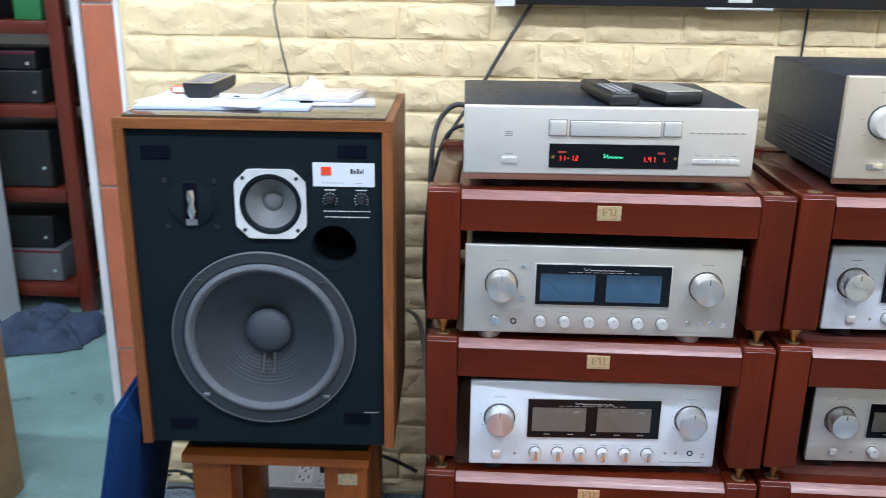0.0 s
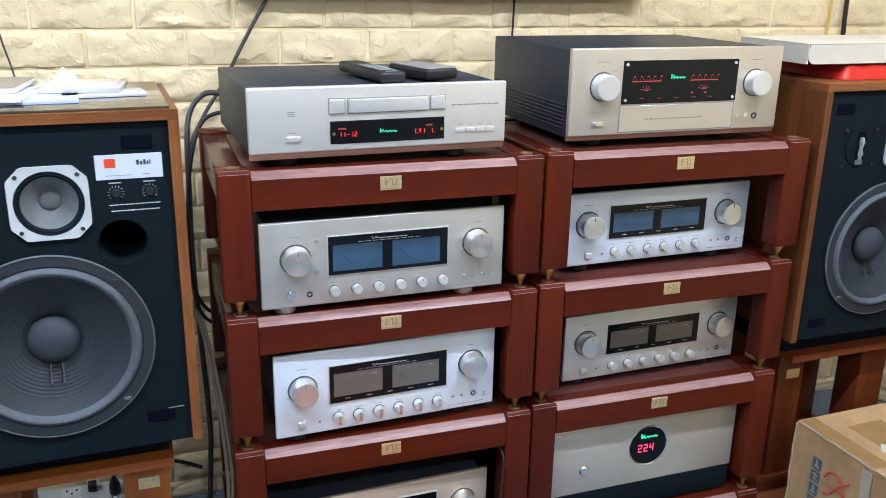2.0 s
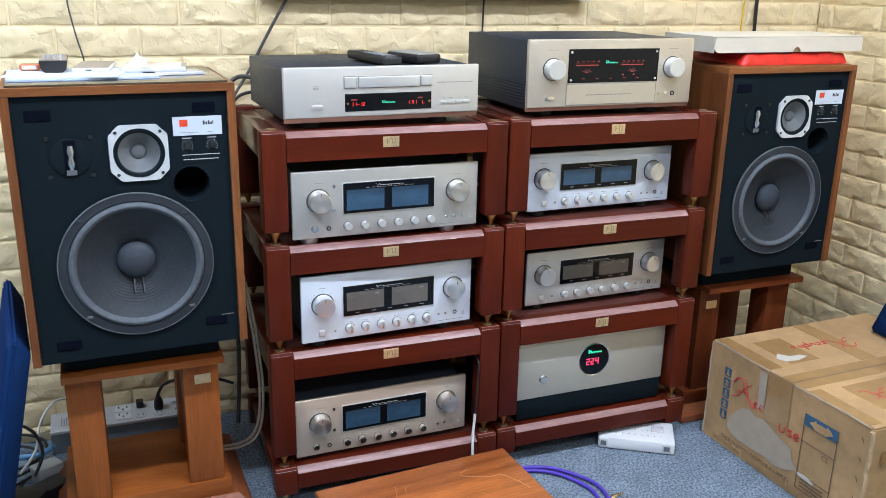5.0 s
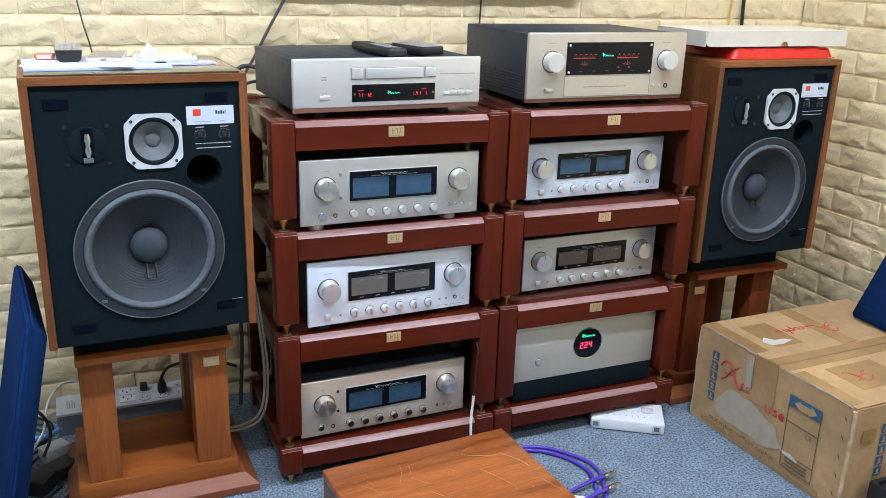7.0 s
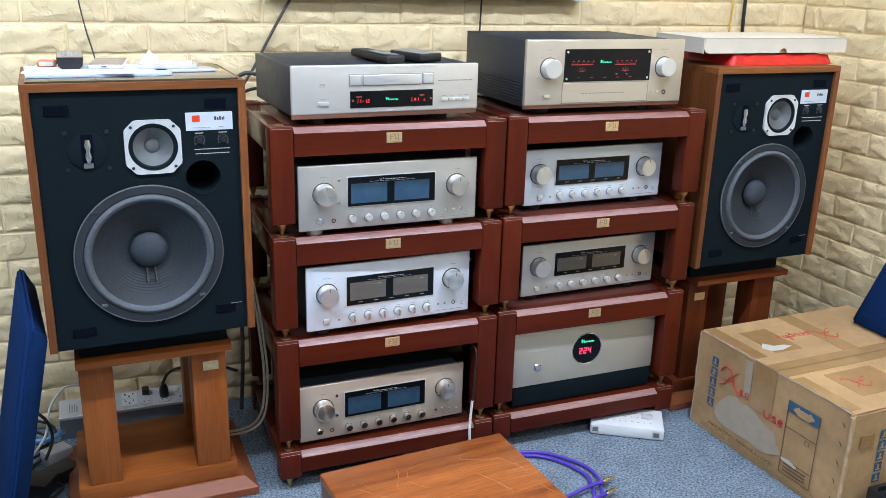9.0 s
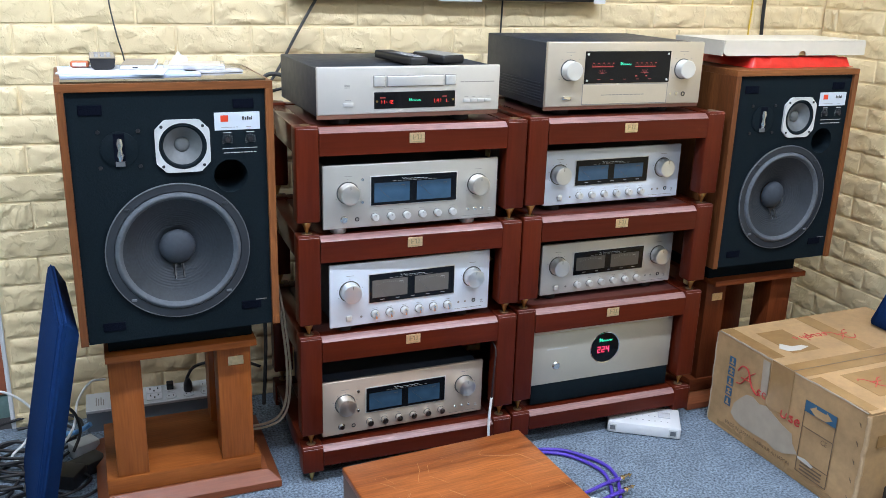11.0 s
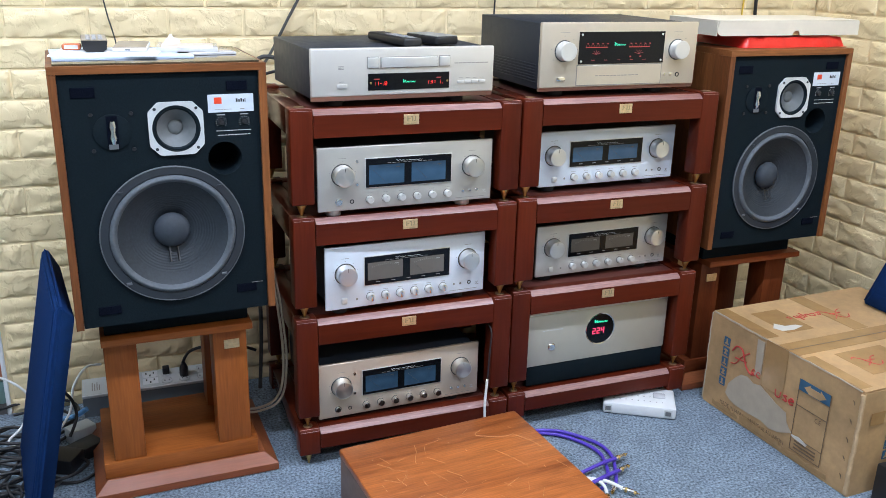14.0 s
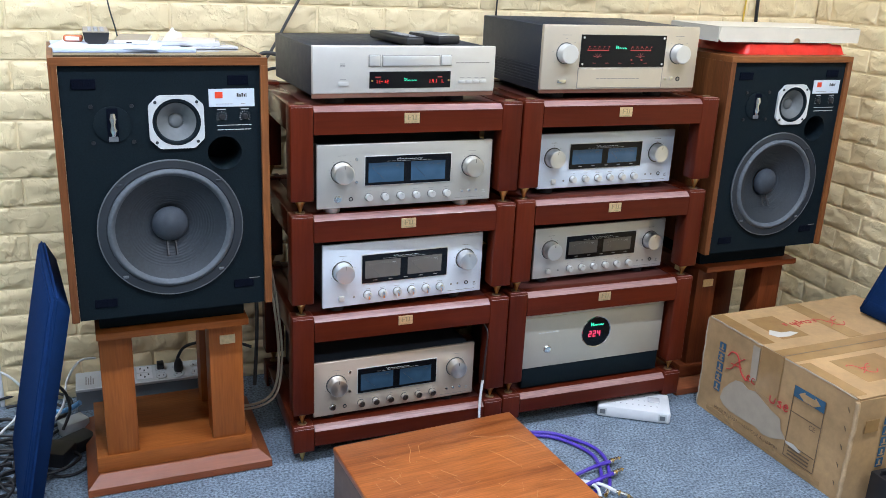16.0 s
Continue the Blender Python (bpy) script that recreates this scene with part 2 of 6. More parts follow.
MID_CONE = M("pale_grey_mid_cone", (0.115, 0.125, 0.13), 0.6, var=0.12, scale=90)
CAST = M("cast_white_frame", (0.66, 0.68, 0.69), 0.4, 0.25, var=0.06)
WHITE_LABEL = M("white_foil_label", (0.60, 0.66, 0.73), 0.35, var=0.02)
ORANGE_RED = M("orange_red_mark", (0.75, 0.06, 0.02), 0.4)
AMBER = M("translucent_amber_plastic", (0.60, 0.16, 0.07), 0.25, var=0.2, scale=60, coat=0.3)
VELCRO = M("black_velcro", (0.003, 0.0045, 0.010), 0.95, var=0.3, scale=500, bump=0.001, spec=0.05)
BLUE_CLOTH = M("navy_blue_grille_cloth", (0.0070, 0.027, 0.098), 0.95, var=0.18, scale=600, bump=0.0006, big=0.1, spec=0.04)
CARD = M("brown_cardboard", (0.455, 0.280, 0.130), 0.7, var=0.14, scale=38, big=0.26, bump=0.0004)
CARD_STAIN = M("water_stained_cardboard", (0.36, 0.215, 0.095), 0.75, var=0.15, scale=40)
CARD_TAPE = M("packing_tape", (0.38, 0.22, 0.090), 0.25, var=0.15, scale=25, big=0.2, coat=0.4)
CARD_FOLD = M("rubbed_cardboard", (0.50, 0.335, 0.185), 0.8, var=0.16, scale=60, big=0.15, bump=0.0005)
CARD_GREY = M("torn_paper_patch", (0.42, 0.345, 0.26), 0.85, var=0.08)
WHITE_TORN = M("white_torn_patch", (0.62, 0.58, 0.52), 0.8, var=0.05)
CARD_RED = M("red_print", (0.52, 0.045, 0.035), 0.6, var=0.08)
CARD_BLUE = M("blue_print", (0.032, 0.105, 0.185), 0.6, var=0.08)
CARD_INK = M("brown_print", (0.16, 0.10, 0.055), 0.7)
WHITE_CARTON = M("white_carton", (0.68, 0.62, 0.51), 0.7, var=0.04, big=0.05)
RED_SATIN = M("red_satin_bag", (0.66, 0.022, 0.014), 0.4, var=0.1, scale=40, bump=0.002)
PAPER = M("white_paper", (0.80, 0.82, 0.86), 0.7, var=0.03)
PAPER_BLUE = M("blue_tinted_paper", (0.52, 0.61, 0.78), 0.6, var=0.05)
CLEAR_CASE = M("disc_case_plastic", (0.62, 0.62, 0.64), 0.1, var=0.1, scale=30, coat=0.5)
PHOTO = M("orange_photo_insert", (0.74, 0.60, 0.50), 0.4, var=0.3, scale=40, big=0.25)
SMOKED = M("smoked_glass_sheet", (0.07, 0.055, 0.032), 0.06, var=0.1, big=0.2, coat=1.0)
PHONE_BACK = M("champagne_phone", (0.34, 0.28, 0.21), 0.5)
GREY_BTN = M("grey_keys", (0.32, 0.32, 0.33), 0.5)
PVC_WHITE = M("white_plastic", (0.74, 0.75, 0.76), 0.4, var=0.04)
PVC_GREY = M("pale_grey_plastic", (0.56, 0.58, 0.58), 0.4, var=0.05)
CABLE_BLACK = M("black_cable", (0.014, 0.014, 0.016), 0.5)
CABLE_GREY = M("grey_cable", (0.055, 0.053, 0.050), 0.5)
CABLE_TAN = M("tan_speaker_cable", (0.40, 0.33, 0.24), 0.45)
CABLE_WHITE = M("white_cable", (0.75, 0.75, 0.74), 0.45)
CABLE_YELLOW = M("yellow_cable", (0.75, 0.5, 0.06), 0.5)
CABLE_PURPLE = M("purple_braided_cable", (0.085, 0.045, 0.42), 0.4, var=0.4, scale=500, bump=0.0006)
CABLE_BLUE = M("blue_cable", (0.12, 0.32, 0.60), 0.45)
SCREEN = M("tv_screen", (0.008, 0.009, 0.011), 0.12)
DENIM = M("dark_denim", (0.045, 0.068, 0.115), 0.95, var=0.35, scale=200, bump=0.002, big=0.3)
RED_WOOD = [wood("red_shelf_wood_" + a, (0.17, 0.028, 0.014), (0.09, 0.014, 0.008), a, 0.4, 0.2, 8) for a in "xyz"]
DARK_GOODS = M("dark_equipment", (0.013, 0.015, 0.017), 0.4, var=0.2)
GREY_GOODS = M("grey_equipment", (0.13, 0.14, 0.15), 0.45, var=0.1)
MAROON = M("maroon_plastic", (0.16, 0.012, 0.03), 0.45)
GREEN_GOODS = M("green_carton", (0.03, 0.22, 0.07), 0.5)
LAMP_ON = M("lamp_tube", (0.9, 0.9, 0.9), 0.4, emit=COOL, power=60.0)


# ---- building helpers ----
def box(bm, x0, x1, y0, y1, z0, z1, bev=0.0, seg=2):
    """Adds a box, with rounded edges if bev is given."""
    t = bmesh.new()
    bmesh.ops.create_cube(t, size=1)
    for v in t.verts:
        v.co = Vector((x0 + (v.co.x + 0.5) * (x1 - x0), y0 + (v.co.y + 0.5) * (y1 - y0), z0 + (v.co.z + 0.5) * (z1 - z0)))
    if bev:
        bmesh.ops.bevel(t, geom=t.edges[:], offset=bev, segments=seg, affect="EDGES", profile=0.5)
    merge(bm, t)
    return bm


def merge(bm, t, m=None):
    if m is not None:
        bmesh.ops.transform(t, matrix=m, verts=t.verts)
    me = bpy.data.meshes.new("tmp")
    t.to_mesh(me)
    t.free()
    bm.from_mesh(me)
    bpy.data.meshes.remove(me)


def B(*a, **k):
    return box(bmesh.new(), *a, **k)


def lathe(bm, profile, cx=0.0, cy=0.0, cz=0.0, axis="y", seg=48, squash=1.0):
    """Turns (radius, along) pairs round an axis through a point."""
    rings = []
    for r, a in profile:
        ring = []
        if r < 1e-6:
            p = {"y": (cx, cy + a, cz), "z": (cx, cy, cz + a), "x": (cx + a, cy, cz)}[axis]
            ring = [bm.verts.new(p)]
        else:
            for i in range(seg):
                c, s = r * math.cos(2 * math.pi * i / seg), r * math.sin(2 * math.pi * i / seg)
                p = {"y": (cx + c, cy + a, cz + s * squash), "z": (cx + c, cy + s, cz + a), "x": (cx + a, cy + c, cz + s)}[axis]
                ring.append(bm.verts.new(p))
        rings.append(ring)
    for r0, r1 in zip(rings, rings[1:]):
        for i in range(max(len(r0), len(r1))):
            a, b2 = r0[i % len(r0)], r0[(i + 1) % len(r0)]
            c, d = r1[(i + 1) % len(r1)], r1[i % len(r1)]
            vs = []
            for v in (a, b2, c, d):
                if v not in vs:
                    vs.append(v)
            if len(vs) > 2:
                bm.faces.new(vs)
    bmesh.ops.recalc_face_normals(bm, faces=bm.faces[:])
    return bm


def L(profile, *a, **k):
    return lathe(bmesh.new(), profile, *a, **k)


def prism(bm, outline, a0, a1, axis="y"):
    """Extrudes an outline of (u, v) pairs along an axis: y -> (x, z), z -> (x, y), x -> (y, z)."""
    def put(u, v, a):
        return {"y": (u, a, v), "z": (u, v, a), "x": (a, u, v)}[axis]
    lo = [bm.verts.new(put(u, v, a0)) for u, v in outline]
    hi = [bm.verts.new(put(u, v, a1)) for u, v in outline]
    bm.faces.new(lo)
    bm.faces.new(hi[::-1])
    n = len(lo)
    for i in range(n):
        bm.faces.new((lo[i], hi[i], hi[(i + 1) % n], lo[(i + 1) % n]))
    bmesh.ops.recalc_face_normals(bm, faces=bm.faces[:])
    return bm


def spline(pts, steps=8):
    pts = [Vector(p) for p in pts]
    out = []
    for i in range(len(pts) - 1):
        p0, p1, p2, p3 = pts[max(i - 1, 0)], pts[i], pts[i + 1], pts[min(i + 2, len(pts) - 1)]
        for k in range(steps):
            t = k / steps
            out.append(0.5 * ((2 * p1) + (p2 - p0) * t + (2 * p0 - 5 * p1 + 4 * p2 - p3) * t * t + (3 * p1 - p0 - 3 * p2 + p3) * t ** 3))
    out.append(pts[-1])
    return out


def sweep(bm, pts, r, seg=8, steps=8):
    """A round cable through points."""
    line = spline(pts, steps)
    rings, up = [], Vector((0, 0, 1))
    for i, p in enumerate(line):
        d = (line[min(i + 1, len(line) - 1)] - line[max(i - 1, 0)])
        d = d.normalized() if d.length > 1e-9 else Vector((1, 0, 0))
        a = d.cross(up)
        if a.length < 0.05:
            a = d.cross(Vector((1, 0, 0)))
        a.normalize()
        b2 = a.cross(d)
        rings.append([bm.verts.new(p + r * (math.cos(2 * math.pi * k / seg) * a + math.sin(2 * math.pi * k / seg) * b2)) for k in range(seg)])
    for r0, r1 in zip(rings, rings[1:]):
        best = min(range(seg), key=lambda s: sum((r0[k].co - r1[(k + s) % seg].co).length for k in range(0, seg, 2)))
        for k in range(seg):
            bm.faces.new((r0[k], r0[(k + 1) % seg], r1[(k + 1 + best) % seg], r1[(k + best) % seg]))
    bm.faces.new(rings[0][::-1])
    bm.faces.new(rings[-1])
    bmesh.ops.recalc_face_normals(bm, faces=bm.faces[:])
    return bm


def mesh_of(name, bm, material, smooth=None):
    me = bpy.data.meshes.new(name)
    bm.to_mesh(me)
    bm.free()
    me.materials.append(material)
    if smooth:
        me.shade_smooth()
        me.set_sharp_from_angle(angle=radians(smooth))
    return me


FINE_PRINT = {"panel_print", "window_print", "scale", "small_print", "name_bars", "control_print", "level_scale", "level_print",
              "display_words", "holes", "pin_holes", "engraving", "flap_print", "pictogram", "notice_frame", "track_digits", "time_digits",
              "unit_digit", "voltage_digits", "origin_line", "approval_letters", "corner_mark"}


def part(name, bm, material, parent, label="", smooth=40):
    """Links a bmesh as one mesh object under a thing or under a part."""
    ob = new(name, mesh_of(name, bm, material, smooth))
    ob.parent = parent
    if label:
        tagged(ob, label)
    if name in FINE_PRINT:
        tagged(ob, kind="stuff")
    return ob


def thing(name, m, label, category, group=""):
    ob = new(name)
    ob.empty_display_size = 0.05
    ob.matrix_world = m
    return tagged(ob, label, category, group)


def solid(name, bm, material, m, label, category, group="", smooth=40):
    ob = new(name, mesh_of(name, bm, material, smooth))
    ob.matrix_world = m
    return tagged(ob, label, category, group)


def structure(name, bm, material, label="", smooth=None):
    return tagged(new(name, mesh_of(name, bm, material, smooth)), label, kind="structure")


def letters(body, size, width=None):
    """Flat letters in the x-z plane, standing on z = 0 from x = 0, facing -y."""
    cu = bpy.data.curves.new("letters", "FONT")
    cu.body, cu.size, cu.extrude = body, size, 0.0
    tmp = bpy.data.objects.new("letters", cu)
    scene.collection.objects.link(tmp)
    bpy.context.view_layer.update()
    me = bpy.data.meshes.new_from_object(tmp.evaluated_get(bpy.context.evaluated_depsgraph_get()))
    bm = bmesh.new()
    bm.from_mesh(me)
    bpy.data.objects.remove(tmp)
    bpy.data.meshes.remove(me)
    bpy.data.curves.remove(cu)
    k = 1.0
    if width and bm.verts:
        k = width / max(1e-6, max(v.co.x for v in bm.verts))
    bmesh.ops.transform(bm, matrix=Matrix(((k, 0, 0, 0), (0, 0, -1, 0), (0, 1, 0, 0), (0, 0, 0, 1))), verts=bm.verts)
    return bm


SEGS = {"0": "abcdef", "1": "bc", "2": "abged", "3": "abgcd", "4": "fgbc", "5": "afgcd", "6": "afgedc", "7": "abc", "8": "abcdefg", "9": "abfgcd", "-": "g"}


def digits(body, x, y, z, w, h, gap, th):
    """Seven-segment figures, 0.3 mm proud of a panel at y."""
    bm = bmesh.new()
    for ch in body:
        if ch == ".":
            box(bm, x, x + th, y - 0.0004, y, z, z + th)
            x += th + gap * 0.6
            continue
        for s in SEGS[ch]:
            lay = {"a": (0, w, h - th, h), "g": (0, w, h / 2 - th / 2, h / 2 + th / 2), "d": (0, w, 0, th), "f": (0, th, h / 2, h),
                   "b": (w - th, w, h / 2, h), "e": (0, th, 0, h / 2), "c": (w - th, w, 0, h / 2)}[s]
            e = th * 0.12
            box(bm, x + lay[0] + e, x + lay[1] - e, y - 0.0004, y, z + lay[2] + e, z + lay[3] - e)
        x += w + gap
    return bm


def squiggle(w, h, r, x, y, z, waves=5, lean=0.35):
    """A handwritten-looking mark as a wavy stroke, standing in for a maker's mark."""
    pts = []
    for i in range(waves * 4 + 1):
        t = i / (waves * 4)
        amp = h * (0.42 if t > 0.22 else 1.0)
        zz = z + amp * (0.5 + 0.5 * math.sin(t * waves * 2 * math.pi + 0.6))
        pts.append((x + w * t + lean * (zz - z), y, zz))
    return sweep(bmesh.new(), pts, r, 5, 3)


def stroke(pts, r):
    return sweep(bmesh.new(), pts, r, 5, 5)


# ---- the room ----
WALL_Y, WALL_X = 0.565, 1.985
structure("floor", B(-0.92, 2.1, -4.2, 0.565, -0.08, 0.0), CARPET, "blue-grey loop carpet floor")
structure("floor_back_room", B(-3.2, -0.92, -4.2, 3.0, -0.08, -0.003), GREEN_TILE, "worn green terrazzo floor")
structure("floor_threshold", B(-0.92, 2.1, 0.80, 3.0, -0.08, -0.004), GREEN_TILE, "green terrazzo floor behind the wall")
structure("ceiling", B(-3.2, 2.1, -4.2, 3.0, CEILING, CEILING + 0.1), CEIL, "white painted ceiling")
wall_north = structure("wall_north", B(-0.785, 2.10, WALL_Y, 0.80, 0, CEILING), MORTAR, "cream wall clad in soft brick relief")
wall_east = structure("wall_east", B(WALL_X, 2.10, -4.2, WALL_Y - 0.002, 0, CEILING), MORTAR, "cream side wall clad in soft brick relief")
# South and west walls are never in view; their dark tone lowers fill.
structure("wall_south", B(-3.2, 2.1, -4.3, -4.2, 0, CEILING), DIM_PLASTER, "unseen wall, toned dark to limit bounce light")
structure("wall_west", B(-3.3, -3.2, -4.3, 3.0, 0, CEILING), DIM_PLASTER, "unseen wall, toned dark to limit bounce light")
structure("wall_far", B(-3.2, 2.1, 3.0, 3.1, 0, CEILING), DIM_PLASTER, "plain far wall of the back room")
structure("wall_back_room_east", B(-0.3, -0.2, 0.86, 3.0, 0, CEILING), DIM_PLASTER, "unseen wall, toned dark to limit bounce light of the back room")
structure("trim", B(-0.797, -0.785, WALL_Y - 0.008, 0.80, 0, CEILING, bev=0.003), WHITE_TRIM, "white edge strip at the end of the brick wall")
pillar = structure("pillar", B(-0.985, -0.3, 0.803, 0.86, 0, CEILING), GROUT, "terracotta tiled door pier")
structure("trim_pillar", B(-1.008, -0.986, 0.79, 0.87, 0, CEILING, bev=0.003), WHITE_TRIM, "white door trim")

# terracotta tiles on the pier
TILE_Z = [0.0, 0.275, 0.742, 1.21, 1.677, 2.144]
tile_mesh = mesh_of("tile", B(0, 0.30, 0, 0.008, 0, 0.46, bev=0.002, seg=1), TERRACOTTA)
for i, z in enumerate(TILE_Z):
    o = new("tile", tile_mesh)
    o.parent = pillar
    o.location = (-0.983, 0.794, z + 0.004)
    if i == 0:
        o.scale = (1, 1, 0.267 / 0.46)

# ceiling lamps
for x, y, length in TUBES:
    f = thing("ceiling_light", pose(x, y, CEILING), "white ceiling batten with a glowing tube", "lamp", "ceiling tube lamps")
    part("housing", B(-length / 2 - 0.03, length / 2 + 0.03, -0.035, 0.035, -0.05, 0, bev=0.006), PVC_WHITE, f)
    part("tube", L([(0.0, -length / 2), (0.013, -length / 2), (0.013, length / 2), (0.0, length / 2)], 0, 0, -0.07, "x", 16), LAMP_ON, f, "glowing white tube")
    for s in (-1, 1):
        part("end_cap", B(s * (length / 2 + 0.008) - 0.012, s * (length / 2 + 0.008) + 0.012, -0.015, 0.015, -0.085, -0.05, bev=0.003), PVC_WHITE, f)


# ---- audio racks ----
RW, POST, RD = 0.598, 0.056, 0.45


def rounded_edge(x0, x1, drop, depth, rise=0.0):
    """A thin strip along x for the painted edge sheen: a convex arris from the front face up to the top face."""
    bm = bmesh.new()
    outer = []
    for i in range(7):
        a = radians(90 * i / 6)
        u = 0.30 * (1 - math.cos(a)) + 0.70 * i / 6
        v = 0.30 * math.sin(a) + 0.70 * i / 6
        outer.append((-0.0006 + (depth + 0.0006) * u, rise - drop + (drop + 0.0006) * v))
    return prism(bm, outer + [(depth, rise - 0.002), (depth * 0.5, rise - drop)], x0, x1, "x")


def rack_unit(x, y, top, height, plate_tone, yaw=0.0, base=False, wid=RW):
    """A mahogany shelf frame: four posts on brass spikes, rails between them, a board to carry the equipment."""
    r = thing("rack_shelf", pose(x, y, top, 0, 0, yaw),
              "low mahogany rack base on brass spikes, standing on the carpet" if base else
              "red-brown mahogany rack shelf on brass spikes with a brass plate", "rack", "stacked mahogany rack shelves")
    rail = 0.054 if base else 0.066
    for px in (0, wid - POST):
        for py in (0, RD - 0.05):
            part("post", B(px, px + POST, py, py + 0.05, -height, 0.004, bev=0.004, seg=3), MAHOG[2], r)
            cx, cy = px + POST / 2, py + 0.026
            part("spike_cup", L([(0, 0.004), (0.0120, 0.004), (0.0125, 0.0055), (0.011, 0.0065), (0.005, 0.0068), (0, 0.0055)], cx, cy, 0, "z", 24), CUP, r, "tarnished spike cup")
            low = 0.038 if base else 0.036
            part("spike", L([(0, -height), (0.013, -height), (0.0125, -height - 0.006), (0.009, -height - 0.013), (0.0055, -height - low * 0.62),
                             (0.0015, -height - low), (0, -height - low)], cx, cy, 0, "z", 24), BRASS, r, "brass cone spike")
    c = 0.012
    front = [(0.0, -rail), (0.0, -c), (c * 1.3, -0.0004), (0.045, 0.0), (0.045, -rail)]
    part("front_rail", prism(bmesh.new(), front, POST + 0.0006, wid - POST - 0.0006, "x"), MAHOG_GLOSS, r, "glossy rail with a chamfered upper edge")
    # Rail and post edges carry a highlight put into their colour.
    part("edge_strip", rounded_edge(POST + 0.001, wid - POST - 0.001, c, c * 1.3), EDGE_SHEEN, r, "polished rail edge with its lamp reflection painted pale", 60)
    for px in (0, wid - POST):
        part("post_edge", rounded_edge(px + 0.003, px + POST - 0.003, 0.0055, 0.007, 0.0042), EDGE_SHEEN, r, "upper post edge with its sheen painted pale", 60)
    part("back_rail", B(POST + 0.0006, wid - POST - 0.0006, RD - 0.045, RD, -rail, 0, bev=0.003), MAHOG[0], r)
    for px in (0.004, wid - POST + 0.008):
        part("side_rail", B(px, px + 0.044, 0.0506, RD - 0.0506, -rail, -0.001, bev=0.003), MAHOG[1], r)
    drop = 0.003
    part("shelf_board", B(0.05, wid - 0.05, 0.0455, RD - 0.0455, -drop - 0.025, -drop, bev=0.001), MAHOG_DUSTY, r, "slightly dusty shelf board")
    if not base:
        p = part("name_plate", B(wid / 2 - 0.0195, wid / 2 + 0.0195, -0.0015, 0.001, -0.0425, -0.0175, bev=0.0006, seg=1), PLATE, r, plate_tone)
        bm = bmesh.new()
        for u0, u1, v0, v1 in ((-0.011, -0.0085, -0.034, -0.022), (-0.0085, -0.003, -0.029, -0.027), (-0.001, 0.004, -0.024, -0.022),
                               (0.0015, 0.004, -0.034, -0.024), (0.006, 0.011, -0.034, -0.032), (0.0085, 0.011, -0.032, -0.022)):
            box(bm, wid / 2 + u0, wid / 2 + u1, -0.0019, -0.0014, v0, v1)
        box(bm, wid / 2 - 0.011, wid / 2 + 0.011, -0.0019, -0.0014, -0.0398, -0.0388)
        part("engraving", bm, ENGRAVED, p, smooth=None)
    return r


TOPS = (0.951, 0.685, 0.419)
for i, z in enumerate(TOPS):
    tall = 0.270 if i == 2 else 0.228
    rack_unit(-0.054, 0.0, z, tall, "engraved brass name plate")
    rack_unit(0.549, 0.003 * i, z + 0.004, tall, "engraved brass name plate", wid=0.605)
rack_unit(-0.054, 0.0, 0.108, 0.070, "", base=True)
rack_unit(0.549, 0.006, 0.110, 0.072, "", base=True, wid=0.605)


# ---- equipment ----
# Dark outline round the knobs, with the shading at their foot put into colour.
KNOB_SHADOW = M("knob_shadow_ring", (0.10, 0.10, 0.10), 0.45, 0.5)
def knob(parent, u, z, r, depth, material, name="knob", mark=False, y=0.0, label=""):
    k = part(name, L([(0, -depth), (r * 0.5, -depth), (r * 0.87, -depth), (r * 0.90, -depth), (r * 0.97, -depth + 0.0008), (r, -depth + 0.0022), (r, -0.004), (r * 1.04, -0.003), (r * 1.04, 0.0)],
                     0, 0, 0, "y", 40), material, parent, label, 35)
    k.location = (u, y, z)
    # This ring paints the shade round the knob's foot.
    part("collar", L([(r * 1.03, -0.0012), (r * 1.13, -0.0010), (r * 1.15, 0.0)], 0, 0, 0, "y", 40), KNOB_SHADOW, k)
    if mark:
        part("pointer", B(-0.0006, 0.0006, -depth - 0.0004, -depth + 0.0003, r * 0.55, r * 0.92), INK_DARK, k, smooth=None)
    return k


